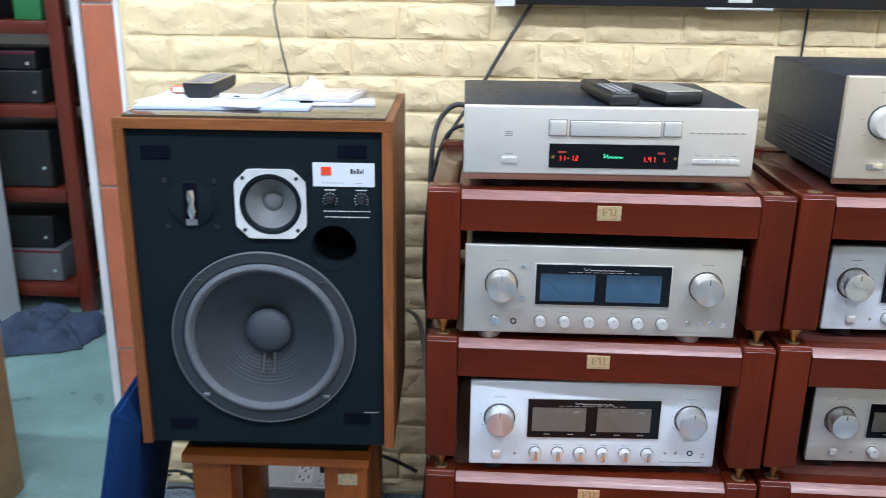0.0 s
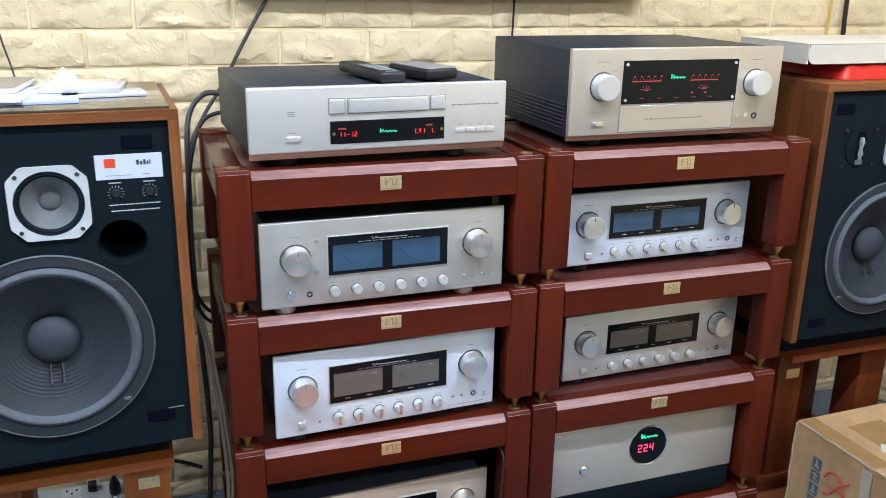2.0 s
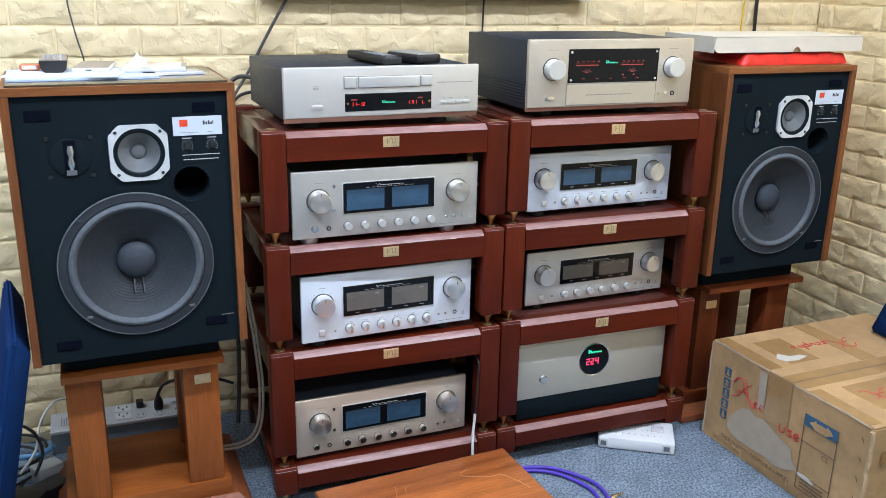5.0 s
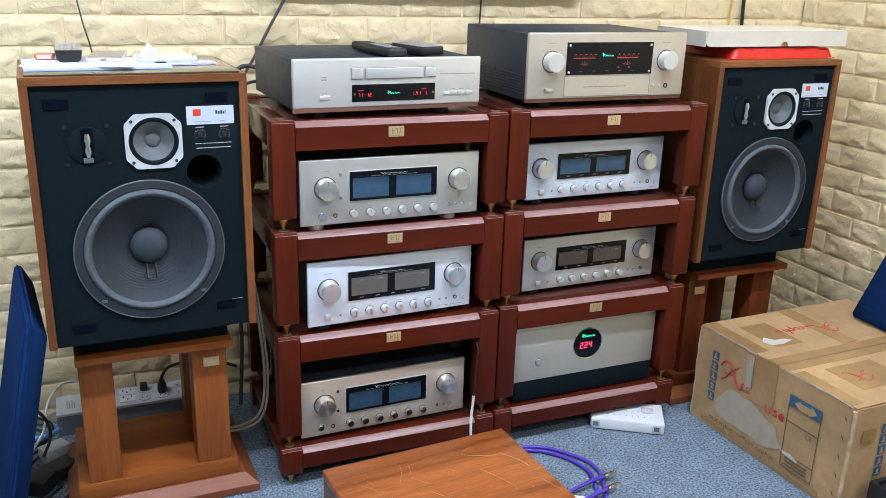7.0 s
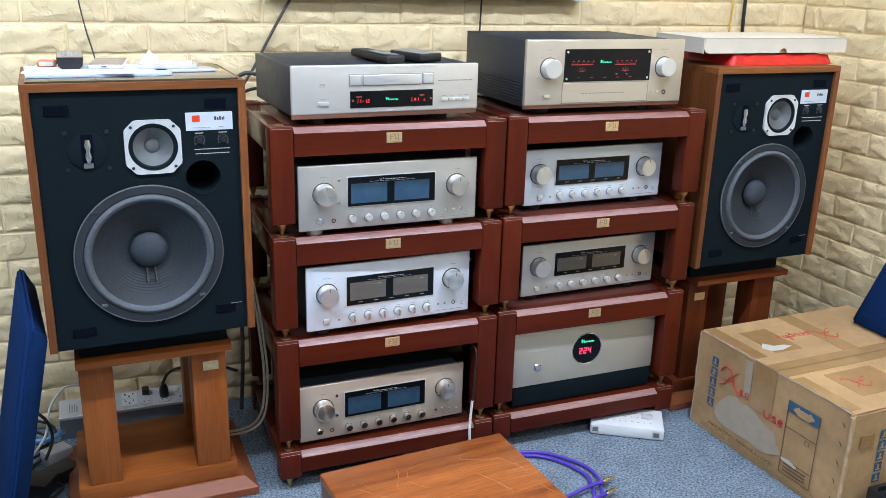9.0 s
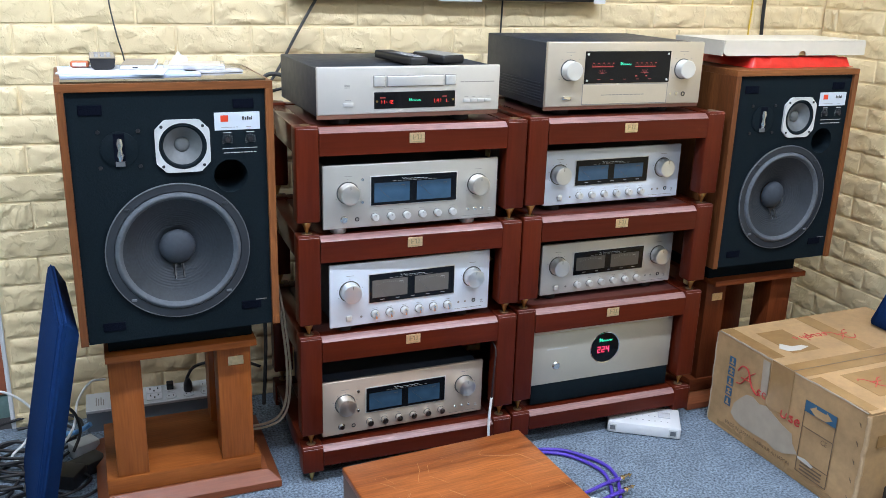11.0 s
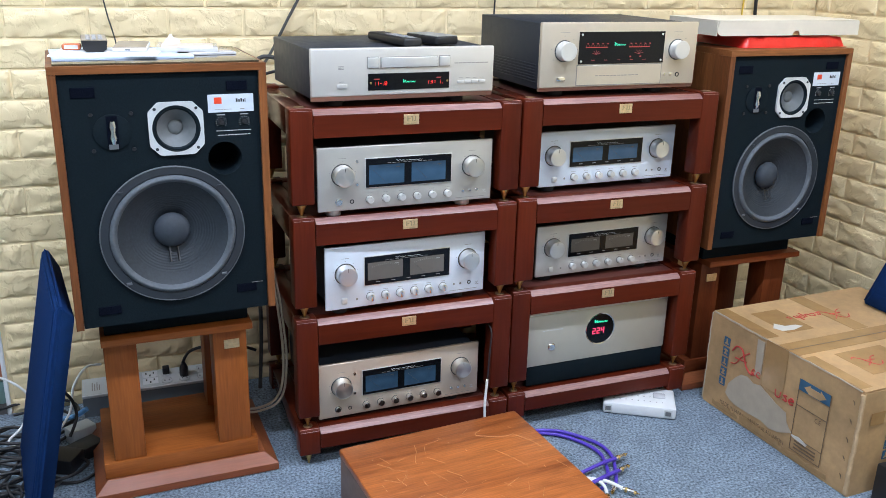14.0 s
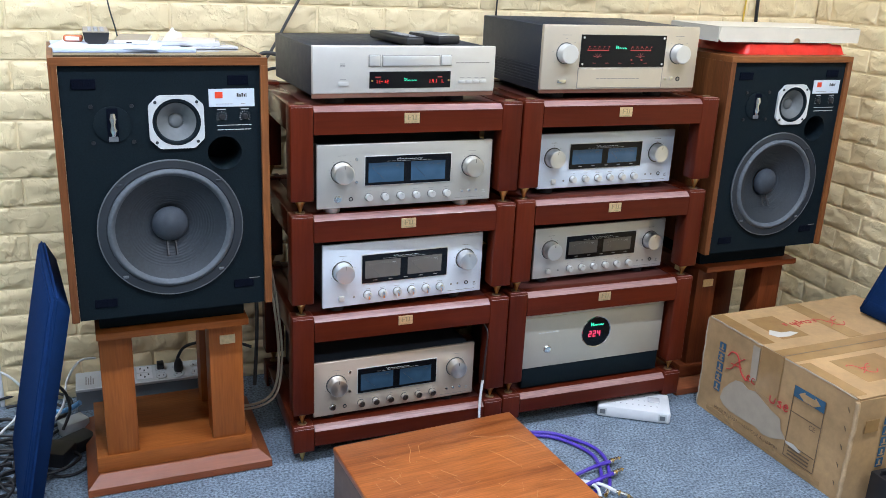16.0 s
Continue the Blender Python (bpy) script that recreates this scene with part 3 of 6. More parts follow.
def stereo_amp(x, y, z, w, h, yaw, face, lit, knob_mat, small, label, foot_r=0.02, layout="jack_left", shift=0.0):
    """An integrated amplifier with two meters, two large knobs and a row of six small ones."""
    a = thing("amplifier", pose(x, y, z, 0, 0, yaw), label, "amplifier", "twin-meter amplifiers on the rack")
    left = layout == "jack_left"
    k = w / (0.461 if left else 0.440)
    knob_l, knob_r, win_l, win_r, row0, pitch = (0.062, 0.405, 0.120, 0.346, 0.130, 0.0414) if left else (0.052, 0.390, 0.102, 0.336, 0.118, 0.0402)
    knob_l, knob_r, win_l, win_r, row0 = (q + shift for q in (knob_l, knob_r, win_l, win_r, row0))
    part("chassis", B(0.012, w - 0.012, 0.0105, 0.37, 0.006, h - 0.005, bev=0.002), CHASSIS, a, "dark grey steel case")
    part("front_panel", B(0, w, 0, 0.010, 0, h, bev=0.0022, seg=3), face, a)
    for fx in (0.045, w - 0.07):
        for fy in (0.03, 0.31):
            part("foot", L([(0, -0.016), (foot_r * 0.92, -0.016), (foot_r, -0.014), (foot_r, 0.006), (0, 0.006)], fx, fy, 0, "z", 24), SATIN if small == "gold" else RUBBER, a)
    wx0, wx1, wz0, wz1 = win_l * k, win_r * k, 0.345 * h, 0.80 * h
    win = part("meter_window", B(wx0 - 0.002, wx1 + 0.002, -0.0022, 0.0, wz0 - 0.002, wz1 + 0.002, bev=0.0008), SATIN, a, "bright window surround")
    g = part("window_glass", B(wx0, wx1, -0.0034, -0.0021, wz0, wz1, bev=0.0004, seg=1), BLACK_GLASS, win, "black glass window")
    mz0, mz1 = wz0 + 0.007, wz1 - 0.016
    for i in (0, 1):
        m0 = wx0 + 0.008 + i * (wx1 - wx0 - 0.012) * 0.517
        m1 = m0 + (wx1 - wx0) * 0.405
        part("meter", B(m0, m1, -0.0039, -0.0033, mz0 + (0.006 if layout != "jack_left" else 0), mz1), (METER_DIM if small == "chrome2" else METER_LIT) if lit else METER_OFF, win,
             "lit blue level meter" if lit else "unlit grey-brown level meter", smooth=None)
        bm = bmesh.new()
        for j in range(14):
            t = j / 13
            xx = m0 + 0.012 + t * (m1 - m0 - 0.024)
            zz = mz1 - 0.014 + 0.006 * math.sin(math.pi * t)
            box(bm, xx, xx + 0.0005, -0.0042, -0.0039, zz, zz + (0.003 if j % 3 else 0.0048))
        box(bm, m1 - 0.022, m1 - 0.012, -0.0042, -0.0039, mz1 - 0.0085, mz1 - 0.0068)
        part("scale", bm, INK_DARK if lit else INK, win, smooth=None)
        part("needle", stroke([(m0 + (m1 - m0) * 0.45, -0.0042, mz0 + 0.007), (m0 + 0.010, -0.0042, mz1 - 0.012)], 0.0003), INK_DARK, win)
    part("maker_mark", squiggle(0.070, 0.0040, 0.00042, (wx0 + wx1) / 2 - 0.036, -0.0036, wz1 - 0.0095, 8), INK_PALE, win, "pale script mark")
    bm = bmesh.new()
    for j in range(9):
        box(bm, wx0 + 0.055 + j * 0.0135, wx0 + 0.065 + j * 0.0135, -0.0037, -0.0033, wz1 - 0.0132, wz1 - 0.0122)
    if layout != "jack_left":
        for j in range(5):
            box(bm, wx0 + 0.030 + j * 0.042, wx0 + 0.041 + j * 0.042, -0.0037, -0.0033, wz0 + 0.006, wz0 + 0.0078)
    part("window_print", bm, INK, win, smooth=None)
    knob(a, knob_l * k, 0.565 * h, 0.0248, 0.027, knob_mat, mark=True, label="large turned knob")
    knob(a, knob_r * k, 0.575 * h, 0.0248, 0.027, knob_mat, mark=True, label="large turned knob")
    for j in range(6):
        kk = knob(a, (row0 + pitch * j) * k, 0.155 * h, 0.0088 if small != "chrome" else 0.0102, 0.013, CHROME if small == "chrome2" else SATIN, "small_knob")
        if small == "chrome":
            part("grip", B(-0.003, 0.003, -0.0165, -0.012, -0.009, 0.009, bev=0.001), CHROME, kk)
        else:
            part("pointer", B(-0.0004, 0.0004, -0.0134, -0.0128, 0.003, 0.008), INK, kk, smooth=None)
    bm = bmesh.new()
    for j in range(6):
        box(bm, (row0 + pitch * j) * k - 0.007, (row0 + pitch * j) * k + 0.007, -0.0003, 0.0, 0.155 * h + 0.0150, 0.155 * h + 0.0158)
    for u, n in ((knob_l, 7), (knob_r, 7)):
        for j in range(n):
            an = math.pi * (1.15 - 1.3 * j / (n - 1))
            px, pz = u * k + 0.033 * math.cos(an), 0.57 * h + 0.033 * math.sin(an)
            box(bm, px - 0.0015, px + 0.0015, -0.0003, 0.0, pz - 0.0004, pz + 0.0004)
        box(bm, u * k - 0.010, u * k + 0.010, -0.0003, 0.0, 0.57 * h + 0.0400, 0.57 * h + 0.0410)
    box(bm, w - 0.10, w - 0.02, -0.0003, 0.0, 0.052 * h, 0.058 * h)
    part("panel_print", bm, INK, a, smooth=None)
    if layout == "jack_left":
        part("power_button", L([(0, -0.006), (0.0066, -0.006), (0.0075, -0.005), (0.0075, -0.001), (0.0095, -0.0008), (0.0095, 0)], 0.052 * k, 0, 0.145 * h, "y", 24), CHROME, a)
        part("headphone_jack", L([(0, 0.004), (0.0034, 0.004), (0.0034, -0.001), (0.0055, -0.001), (0.0055, 0)], 0.085 * k, 0, 0.137 * h, "y", 20), BLACK, a)
        for zz in (0.765, 0.405):
            part("lamp_button", L([(0, -0.002), (0.0035, -0.002), (0.0045, -0.0008), (0.0048, 0)], 0.0985 * k, 0, zz * h, "y", 16), CHROME, a)
        for j in range(3):
            part("lamp_button", L([(0, -0.002), (0.003, -0.002), (0.004, -0.0008), (0.0045, 0)], (0.381 + 0.02 * j) * k, 0, 0.165 * h, "y", 16), CHROME, a)
        bm = bmesh.new()
        box(bm, w - 0.024, w - 0.016, -0.0006, 0, 0.155 * h, 0.165 * h)
        box(bm, w - 0.024, w - 0.014, -0.0006, 0, 0.118 * h, 0.128 * h)
        sweep(bm, [(w - 0.017, -0.0004, 0.16 * h), (w - 0.023, -0.0004, 0.122 * h)], 0.0008, 5, 3)
        part("corner_mark", bm, INK_PALE, a, smooth=None)
    else:
        pb = part("power_button", B(0.040 * k, 0.056 * k, -0.006, 0.0, 0.085 * h, 0.185 * h, bev=0.0035, seg=3), SATIN, a)
        part("pilot_lamp", L([(0, -0.001), (0.0022, -0.001), (0.003, 0)], 0.082 * k, 0, 0.135 * h, "y", 16), INK, a)
        for u in (0.352, 0.371):
            part("lamp_button", L([(0, -0.001), (0.0022, -0.001), (0.003, 0)], u * k, 0, 0.165 * h, "y", 16), INK, a)
        part("headphone_jack", L([(0, 0.004), (0.0034, 0.004), (0.0034, -0.001), (0.0055, -0.001), (0.0055, 0)], 0.396 * k, 0, 0.168 * h, "y", 20), BLACK, a)
        bm = bmesh.new()
        sweep(bm, [(w - 0.025, -0.0004, 0.155 * h), (w - 0.018, -0.0004, 0.165 * h), (w - 0.024, -0.0004, 0.118 * h), (w - 0.016, -0.0004, 0.120 * h)], 0.0006, 5, 3)
        part("corner_mark", bm, INK, a, smooth=None)
    return a


stereo_amp(0.011, 0.008, 0.7005, 0.463, 0.158, 1.5, GREY_SILVER, True, TURNED_GOLD, "gold", "champagne twin-meter amplifier with lit blue meters on a rack shelf")
stereo_amp(0.636, 0.066, 0.7045, 0.443, 0.153, 2.0, SILVER, True, TURNED, "silver", "silver twin-meter amplifier with lit blue meters on a rack shelf", layout="jack_right", shift=-0.008)
stereo_amp(0.026, 0.012, 0.438, 0.445, 0.167, 3.0, SILVER, False, TURNED, "chrome", "silver twin-meter amplifier with unlit meters and chrome knobs", layout="jack_right")
stereo_amp(0.648, 0.074, 0.438, 0.444, 0.150, 2.0, PALE_SILVER, False, TURNED, "silver", "pale champagne twin-meter amplifier with unlit meters", layout="jack_right")
stereo_amp(0.006, 0.030, 0.1212, 0.463, 0.156, 2.0, ROSE, True, TURNED_GOLD, "chrome2", "rose-champagne twin-meter amplifier with dim blue meters on the rack base")


def disc_player(x, y, z, yaw):
    a = thing("disc_player", pose(x, y, z, 0, 0, yaw), "silver disc player with a dark grey case and red display", "disc player")
    w, h = 0.475, 0.123
    part("case", B(0.004, w - 0.004, 0.0135, 0.385, 0.004, h - 0.004, bev=0.0025), CHASSIS, a, "dark grey hammered steel case")
    part("front_panel", B(0, w, 0, 0.013, 0.0105, h, bev=0.003, seg=3), PALE_SILVER, a, "silver aluminium front panel")
    part("bottom_lip", prism(bmesh.new(), [(0.002, 0.0105), (0.013, 0.0105), (0.013, 0.0), (0.006, 0.0)], 0.001, w - 0.001, "x"), COPPER_LIP, a, "bronze-toned lower lip")
    for u0, u1, z0, z1, nm in ((0.139, 0.166, 0.076, 0.1005, "open_button"), (0.173, 0.319, 0.076, 0.100, "disc_tray"), (0.325, 0.352, 0.077, 0.1005, "play_button")):
        rec = part(nm, B(u0, u1, -0.0045, 0.0, z0, z1, bev=0.0016, seg=3), SATIN, a)
        part("groove", B(u0 - 0.0016, u1 + 0.0016, -0.0006, 0.0004, z0 - 0.0016, z1 + 0.0016), INK, rec, smooth=None)
    d = part("display", B(0.140, 0.352, -0.0018, 0.0, 0.0225, 0.0625, bev=0.0006, seg=1), BLACK_GLASS, a, "black display window")
    part("track_digits", digits("11-12", 0.1555, -0.0018, 0.0345, 0.0042, 0.0085, 0.0028, 0.0011), RED_LED, d, "glowing red digits", None)
    part("time_digits", digits("1.41", 0.2930, -0.0018, 0.0345, 0.0042, 0.0085, 0.0028, 0.0011), RED_LED, d, "glowing red digits", None)
    part("unit_digit", digits("1.", 0.3260, -0.0018, 0.0345, 0.0034, 0.0075, 0.0028, 0.0011), RED_LED, d, "glowing red digits", None)
    bm = bmesh.new()
    box(bm, 0.1545, 0.1685, -0.0022, -0.0018, 0.0475, 0.0505)
    box(bm, 0.3170, 0.3290, -0.0022, -0.0018, 0.0475, 0.0505)
    part("display_words", bm, RED_DIM, d, smooth=None)
    part("maker_mark", squiggle(0.034, 0.0075, 0.0006, 0.226, -0.0020, 0.0395, 5, 0.5), GREEN_LED, d, "glowing green script mark")
    for u in (0.1465, 0.3465):
        part("screw", L([(0, -0.0032), (0.0024, -0.0032), (0.0028, -0.0018)], u, 0, 0.0405, "y", 12), BRASS, d)
    p = part("power_button", B(0.062, 0.0875, -0.004, 0, 0.0300, 0.0395, bev=0.0012), SATIN, a)
    for j in range(4):
        part("key", B(0.3745 + j * 0.0195, 0.3930 + j * 0.0195, -0.003, 0, 0.0325, 0.0405, bev=0.0010), SATIN, a)
    bm = bmesh.new()
    for j in range(4):
        box(bm, 0.379 + j * 0.0195, 0.389 + j * 0.0195, -0.0003, 0, 0.0455, 0.0465)
    for j in range(8):
        box(bm, 0.366 + j * 0.0118, 0.3755 + j * 0.0118, -0.0003, 0, 0.0815, 0.0838)
    box(bm, 0.068, 0.0815, -0.0003, 0, 0.0445, 0.0455)
    for j in range(3):
        box(bm, 0.0665, 0.0795, -0.0003, 0, 0.0735 + 0.0032 * j, 0.0750 + 0.0032 * j)
    part("panel_print", bm, INK, a, smooth=None)
    for fx in (0.068, 0.385):
        for fy in (0.045, 0.33):
            part("foot", L([(0, -0.0155), (0.022, -0.0155), (0.024, -0.013), (0.024, 0.004), (0, 0.004)], fx, fy, 0, "z", 28), RUBBER, a, "black rubber foot")
    return a


disc_player(0.004, 0.022, 0.9665, 2.6)


def power_amp_with_display(x, y, z, yaw):
    a = thing("amplifier", pose(x, y, z, 0, 0, yaw), "champagne integrated amplifier with a black level display and dark case", "amplifier")
    w, h = 0.486, 0.1765
    part("case", B(0.004, w - 0.004, 0.0135, 0.385, 0.004, h - 0.003, bev=0.0025), CHASSIS, a, "dark grey steel case")
    for j in range(7):
        part("case_rib", B(0.0012, 0.0042, 0.03, 0.33, 0.020 + j * 0.0075, 0.0235 + j * 0.0075, bev=0.001, seg=1), CHASSIS, a)
    part("front_panel", B(0, w, 0, 0.013, 0.009, h, bev=0.003, seg=3), GOLDISH, a, "champagne aluminium front panel")
    part("bottom_lip", prism(bmesh.new(), [(0.002, 0.009), (0.013, 0.009), (0.013, 0.0), (0.006, 0.0)], 0.001, w - 0.001, "x"), COPPER_LIP, a)
    for u in (0.068, 0.421):
        knob(a, u, 0.104, 0.0245, 0.026, SATIN, mark=False, label="large satin knob")
    d = part("display", B(0.111, 0.377, -0.0020, 0, 0.069, 0.1525, bev=0.0006, seg=1), BLACK_GLASS, a, "black display window")
    for u, z2 in ((0.119, 0.0765), (0.369, 0.0765), (0.119, 0.145), (0.369, 0.145)):
        part("screw", L([(0, -0.0036), (0.0028, -0.0036), (0.0032, -0.002)], u, 0, z2, "y", 12), SATIN, d)
    bm, bm2 = bmesh.new(), bmesh.new()
    for u in (0.131, 0.264):
        box(bm, u, u + 0.066, -0.0025, -0.0020, 0.1115, 0.1135)
        for j in range(5):
            box(bm, u + 0.004 + j * 0.0150, u + 0.008 + j * 0.0150, -0.0025, -0.0020, 0.1205, 0.1228)
        for j in range(9):
            box(bm2, u + 0.002 + j * 0.0076, u + 0.0028 + j * 0.0076, -0.0025, -0.0020, 0.1150, 0.1185)
        for j in range(5):
            an = math.pi * (0.1 + 0.2 * j)
            sweep(bm2, [(u + 0.033, -0.0022, 0.094), (u + 0.033 + 0.014 * math.cos(an), -0.0022, 0.094 + 0.012 * math.sin(an))], 0.0005, 4, 1)
    for j in range(5):
        box(bm2, 0.150 + j * 0.040, 0.160 + j * 0.040, -0.0025, -0.0020, 0.0785, 0.0797)
    for u in (0.268, 0.300):
        box(bm, u, u + 0.005, -0.0025, -0.0020, 0.086, 0.089)
    part("level_scale", bm, RED_MID, d, "glowing red level scale", None)
    part("level_print", bm2, RED_DIM, d, "dim red markings", None)
    part("maker_mark", squiggle(0.036, 0.0085, 0.0007, 0.215, -0.0022, 0.1165, 5, 0.5), GREEN_LED, d, "glowing green script mark")
    part("flap_gap", B(0.1080, 0.3760, -0.0004, 0, 0.0125, 0.0672), INK, a, "thin dark gap round the flap", None)
    f = part("lower_flap", B(0.110, 0.374, -0.0012, 0, 0.0145, 0.0655, bev=0.0006, seg=1), GOLDISH, a)
    bm = bmesh.new()
    for j in range(12):
        box(bm, 0.166 + j * 0.0114, 0.1752 + j * 0.0114, -0.0015, -0.0012, 0.037, 0.0392)
    part("flap_print", bm, INK, f, smooth=None)
    part("power_button", B(0.048, 0.074, -0.004, 0, 0.0275, 0.0365, bev=0.0012), CHROME, a)
    for u, r in ((0.386, 0.0030), (0.406, 0.0042)):
        part("lamp_button", L([(0, -0.003), (r, -0.003), (r * 1.2, 0)], u, 0, 0.038, "y", 16), CHROME, a)
    part("headphone_jack", L([(0, 0.004), (0.004, 0.004), (0.004, -0.0015), (0.0065, -0.001), (0.0065, 0)], 0.429, 0, 0.036, "y", 20), BLACK, a)
    bm = bmesh.new()
    for u in (0.068, 0.421):
        box(bm, u - 0.014, u + 0.014, -0.0003, 0, 0.1500, 0.1512)
        for j in range(7):
            an = math.pi * (1.2 - 1.4 * j / 6)
            px, pz = u + 0.038 * math.cos(an), 0.104 + 0.038 * math.sin(an)
            box(bm, px - 0.002, px + 0.002, -0.0003, 0, pz - 0.0005, pz + 0.0005)
    part("panel_print", bm, INK, a, smooth=None)
    for fx in (0.07, 0.385):
        for fy in (0.05, 0.33):
            part("foot", L([(0, -0.0145), (0.024, -0.0145), (0.026, -0.012), (0.026, 0.004), (0, 0.004)], fx, fy, 0, "z", 28), RUBBER, a, "black rubber foot")
    return a


power_amp_with_display(0.6115, 0.046, 0.9690, 0.8)


def mains_conditioner(x, y, z, yaw):
    a = thing("mains_conditioner", pose(x, y, z, 0, 0, yaw), "champagne mains conditioner with a round black voltage display", "power unit")
    w, h, split = 0.470, 0.226, 0.062
    part("case", B(0.008, w - 0.008, 0.0135, 0.38, 0.004, h - 0.004, bev=0.002), CHASSIS, a, "dark grey steel case")
    part("front_panel", B(0, w, 0, 0.013, split, h - 0.006, bev=0.0016), CHAMPAGNE, a)
    part("top_strip", prism(bmesh.new(), [(0.0, h - 0.0055), (0.013, h - 0.0055), (0.013, h), (0.003, h)], 0, w, "x"), SATIN, a)
    part("plinth_panel", B(0.002, w - 0.002, 0.002, 0.0135, 0, split - 0.0008, bev=0.001), BLACK_MATT, a, "matt black lower panel")
    part("display_bezel", L([(0.0458, 0.0), (0.0488, -0.0016), (0.0500, 0.0)], 0.238, 0, 0.152, "y", 48), CHROME, a)
    d = part("display", L([(0, -0.0010), (0.0458, -0.0010), (0.0462, 0.0)], 0.238, 0, 0.152, "y", 48), BLACK_GLASS, a, "round black display")
    part("voltage_digits", digits("224", 0.2115, -0.0010, 0.1375, 0.0105, 0.0195, 0.0042, 0.0027), PINK_LED, d, "glowing crimson digits", None)
    part("maker_mark", squiggle(0.046, 0.011, 0.0010, 0.212, -0.0014, 0.1725, 5, 0.5), GREEN_LED, d, "glowing green script mark")
    part("power_button", L([(0, -0.003), (0.009, -0.004), (0.0105, -0.003), (0.0125, -0.001), (0.013, 0)], 0.078, 0, 0.116, "y", 28), CHROME, a)
    bm = bmesh.new()
    for j in range(6):
        box(bm, 0.045 + j * 0.0115, 0.0535 + j * 0.0115, -0.0003, 0, 0.168, 0.171)
    part("panel_print", bm, INK_PALE, a, smooth=None)
    for u in (0.035, 0.165, 0.305, 0.425):
        part("screw", L([(0, 0.0016), (0.003, 0.0016), (0.0035, 0.0)], u, 0.007, h, "z", 10), CHROME, a)
    for fx in (0.06, 0.41):
        for fy in (0.06, 0.33):
            part("foot", L([(0, -0.008), (0.02, -0.008), (0.02, 0.005), (0, 0.005)], fx, fy, 0, "z", 20), RUBBER, a)
    return a


mains_conditioner(0.619, 0.036, 0.1152, 0.8)


# remotes on the disc player
def handset(x, y, z, yaw, w, l, h, body, label, cap=None):
    r = thing("remote_control", pose(x, y, z, 0, 0, yaw), label, "remote")
    part("body", B(-w / 2, w / 2, -l / 2, l / 2, 0, h, bev=0.006, seg=3), body, r)
    if cap:
        part("face_plate", B(-w / 2 + 0.003, w / 2 - 0.003, -l / 2 + 0.004, l / 2 - 0.004, h - 0.001, h + 0.0012, bev=0.0006, seg=1), cap, r, "brushed silver face plate")
    else:
        for j in range(7):
            for i in range(3):
                part("key", B(-0.014 + i * 0.011, -0.006 + i * 0.011, -l / 2 + 0.03 + j * 0.016, -l / 2 + 0.037 + j * 0.016, h - 0.0005, h + 0.0012, bev=0.0008, seg=1), GREY_BTN, r)
        part("label_strip", B(-0.012, 0.012, -l / 2 + 0.008, -l / 2 + 0.013, h - 0.0003, h + 0.0004), INK_PALE, r, smooth=None)
    return r


handset(0.248, 0.150, 1.0896, 8, 0.050, 0.215, 0.020, BLACK, "slim black remote control lying on the disc player")
handset(0.346, 0.140, 1.0896, 18, 0.070, 0.130, 0.021, BLACK, "short remote control with a silver face, lying on the disc player", GREY_SILVER)


# ---- loudspeakers and their stands ----
LENS = M("polished_lens_metal", (0.70, 0.73, 0.76), 0.22, 1.0)
SW, SH, SD = 0.446, 0.580, 0.345


def drilled(bm, holes):
    """A board with round openings cut right through it."""
    ob = new("board", mesh_of("board", bm, BLACK))
    tools = bmesh.new()
    for u, z, r in holes:
        bmesh.ops.create_cone(tools, cap_ends=True, segments=64, radius1=r, radius2=r, depth=0.2,
                              matrix=Matrix.Translation((u, 0, z)) @ Matrix.Rotation(radians(90), 4, "X"))
    cutter = new("cutter", mesh_of("cutter", tools, BLACK))
    mod = ob.modifiers.new("holes", "BOOLEAN")
    mod.object, mod.operation, mod.solver = cutter, "DIFFERENCE", "EXACT"
    bpy.context.view_layer.update()
    me = bpy.data.meshes.new_from_object(ob.evaluated_get(bpy.context.evaluated_depsgraph_get()))
    out = bmesh.new()
    out.from_mesh(me)
    bpy.data.objects.remove(ob)
    bpy.data.objects.remove(cutter)
    bpy.data.meshes.remove(me)
    for f in out.faces:
        f.material_index = 0
    return out


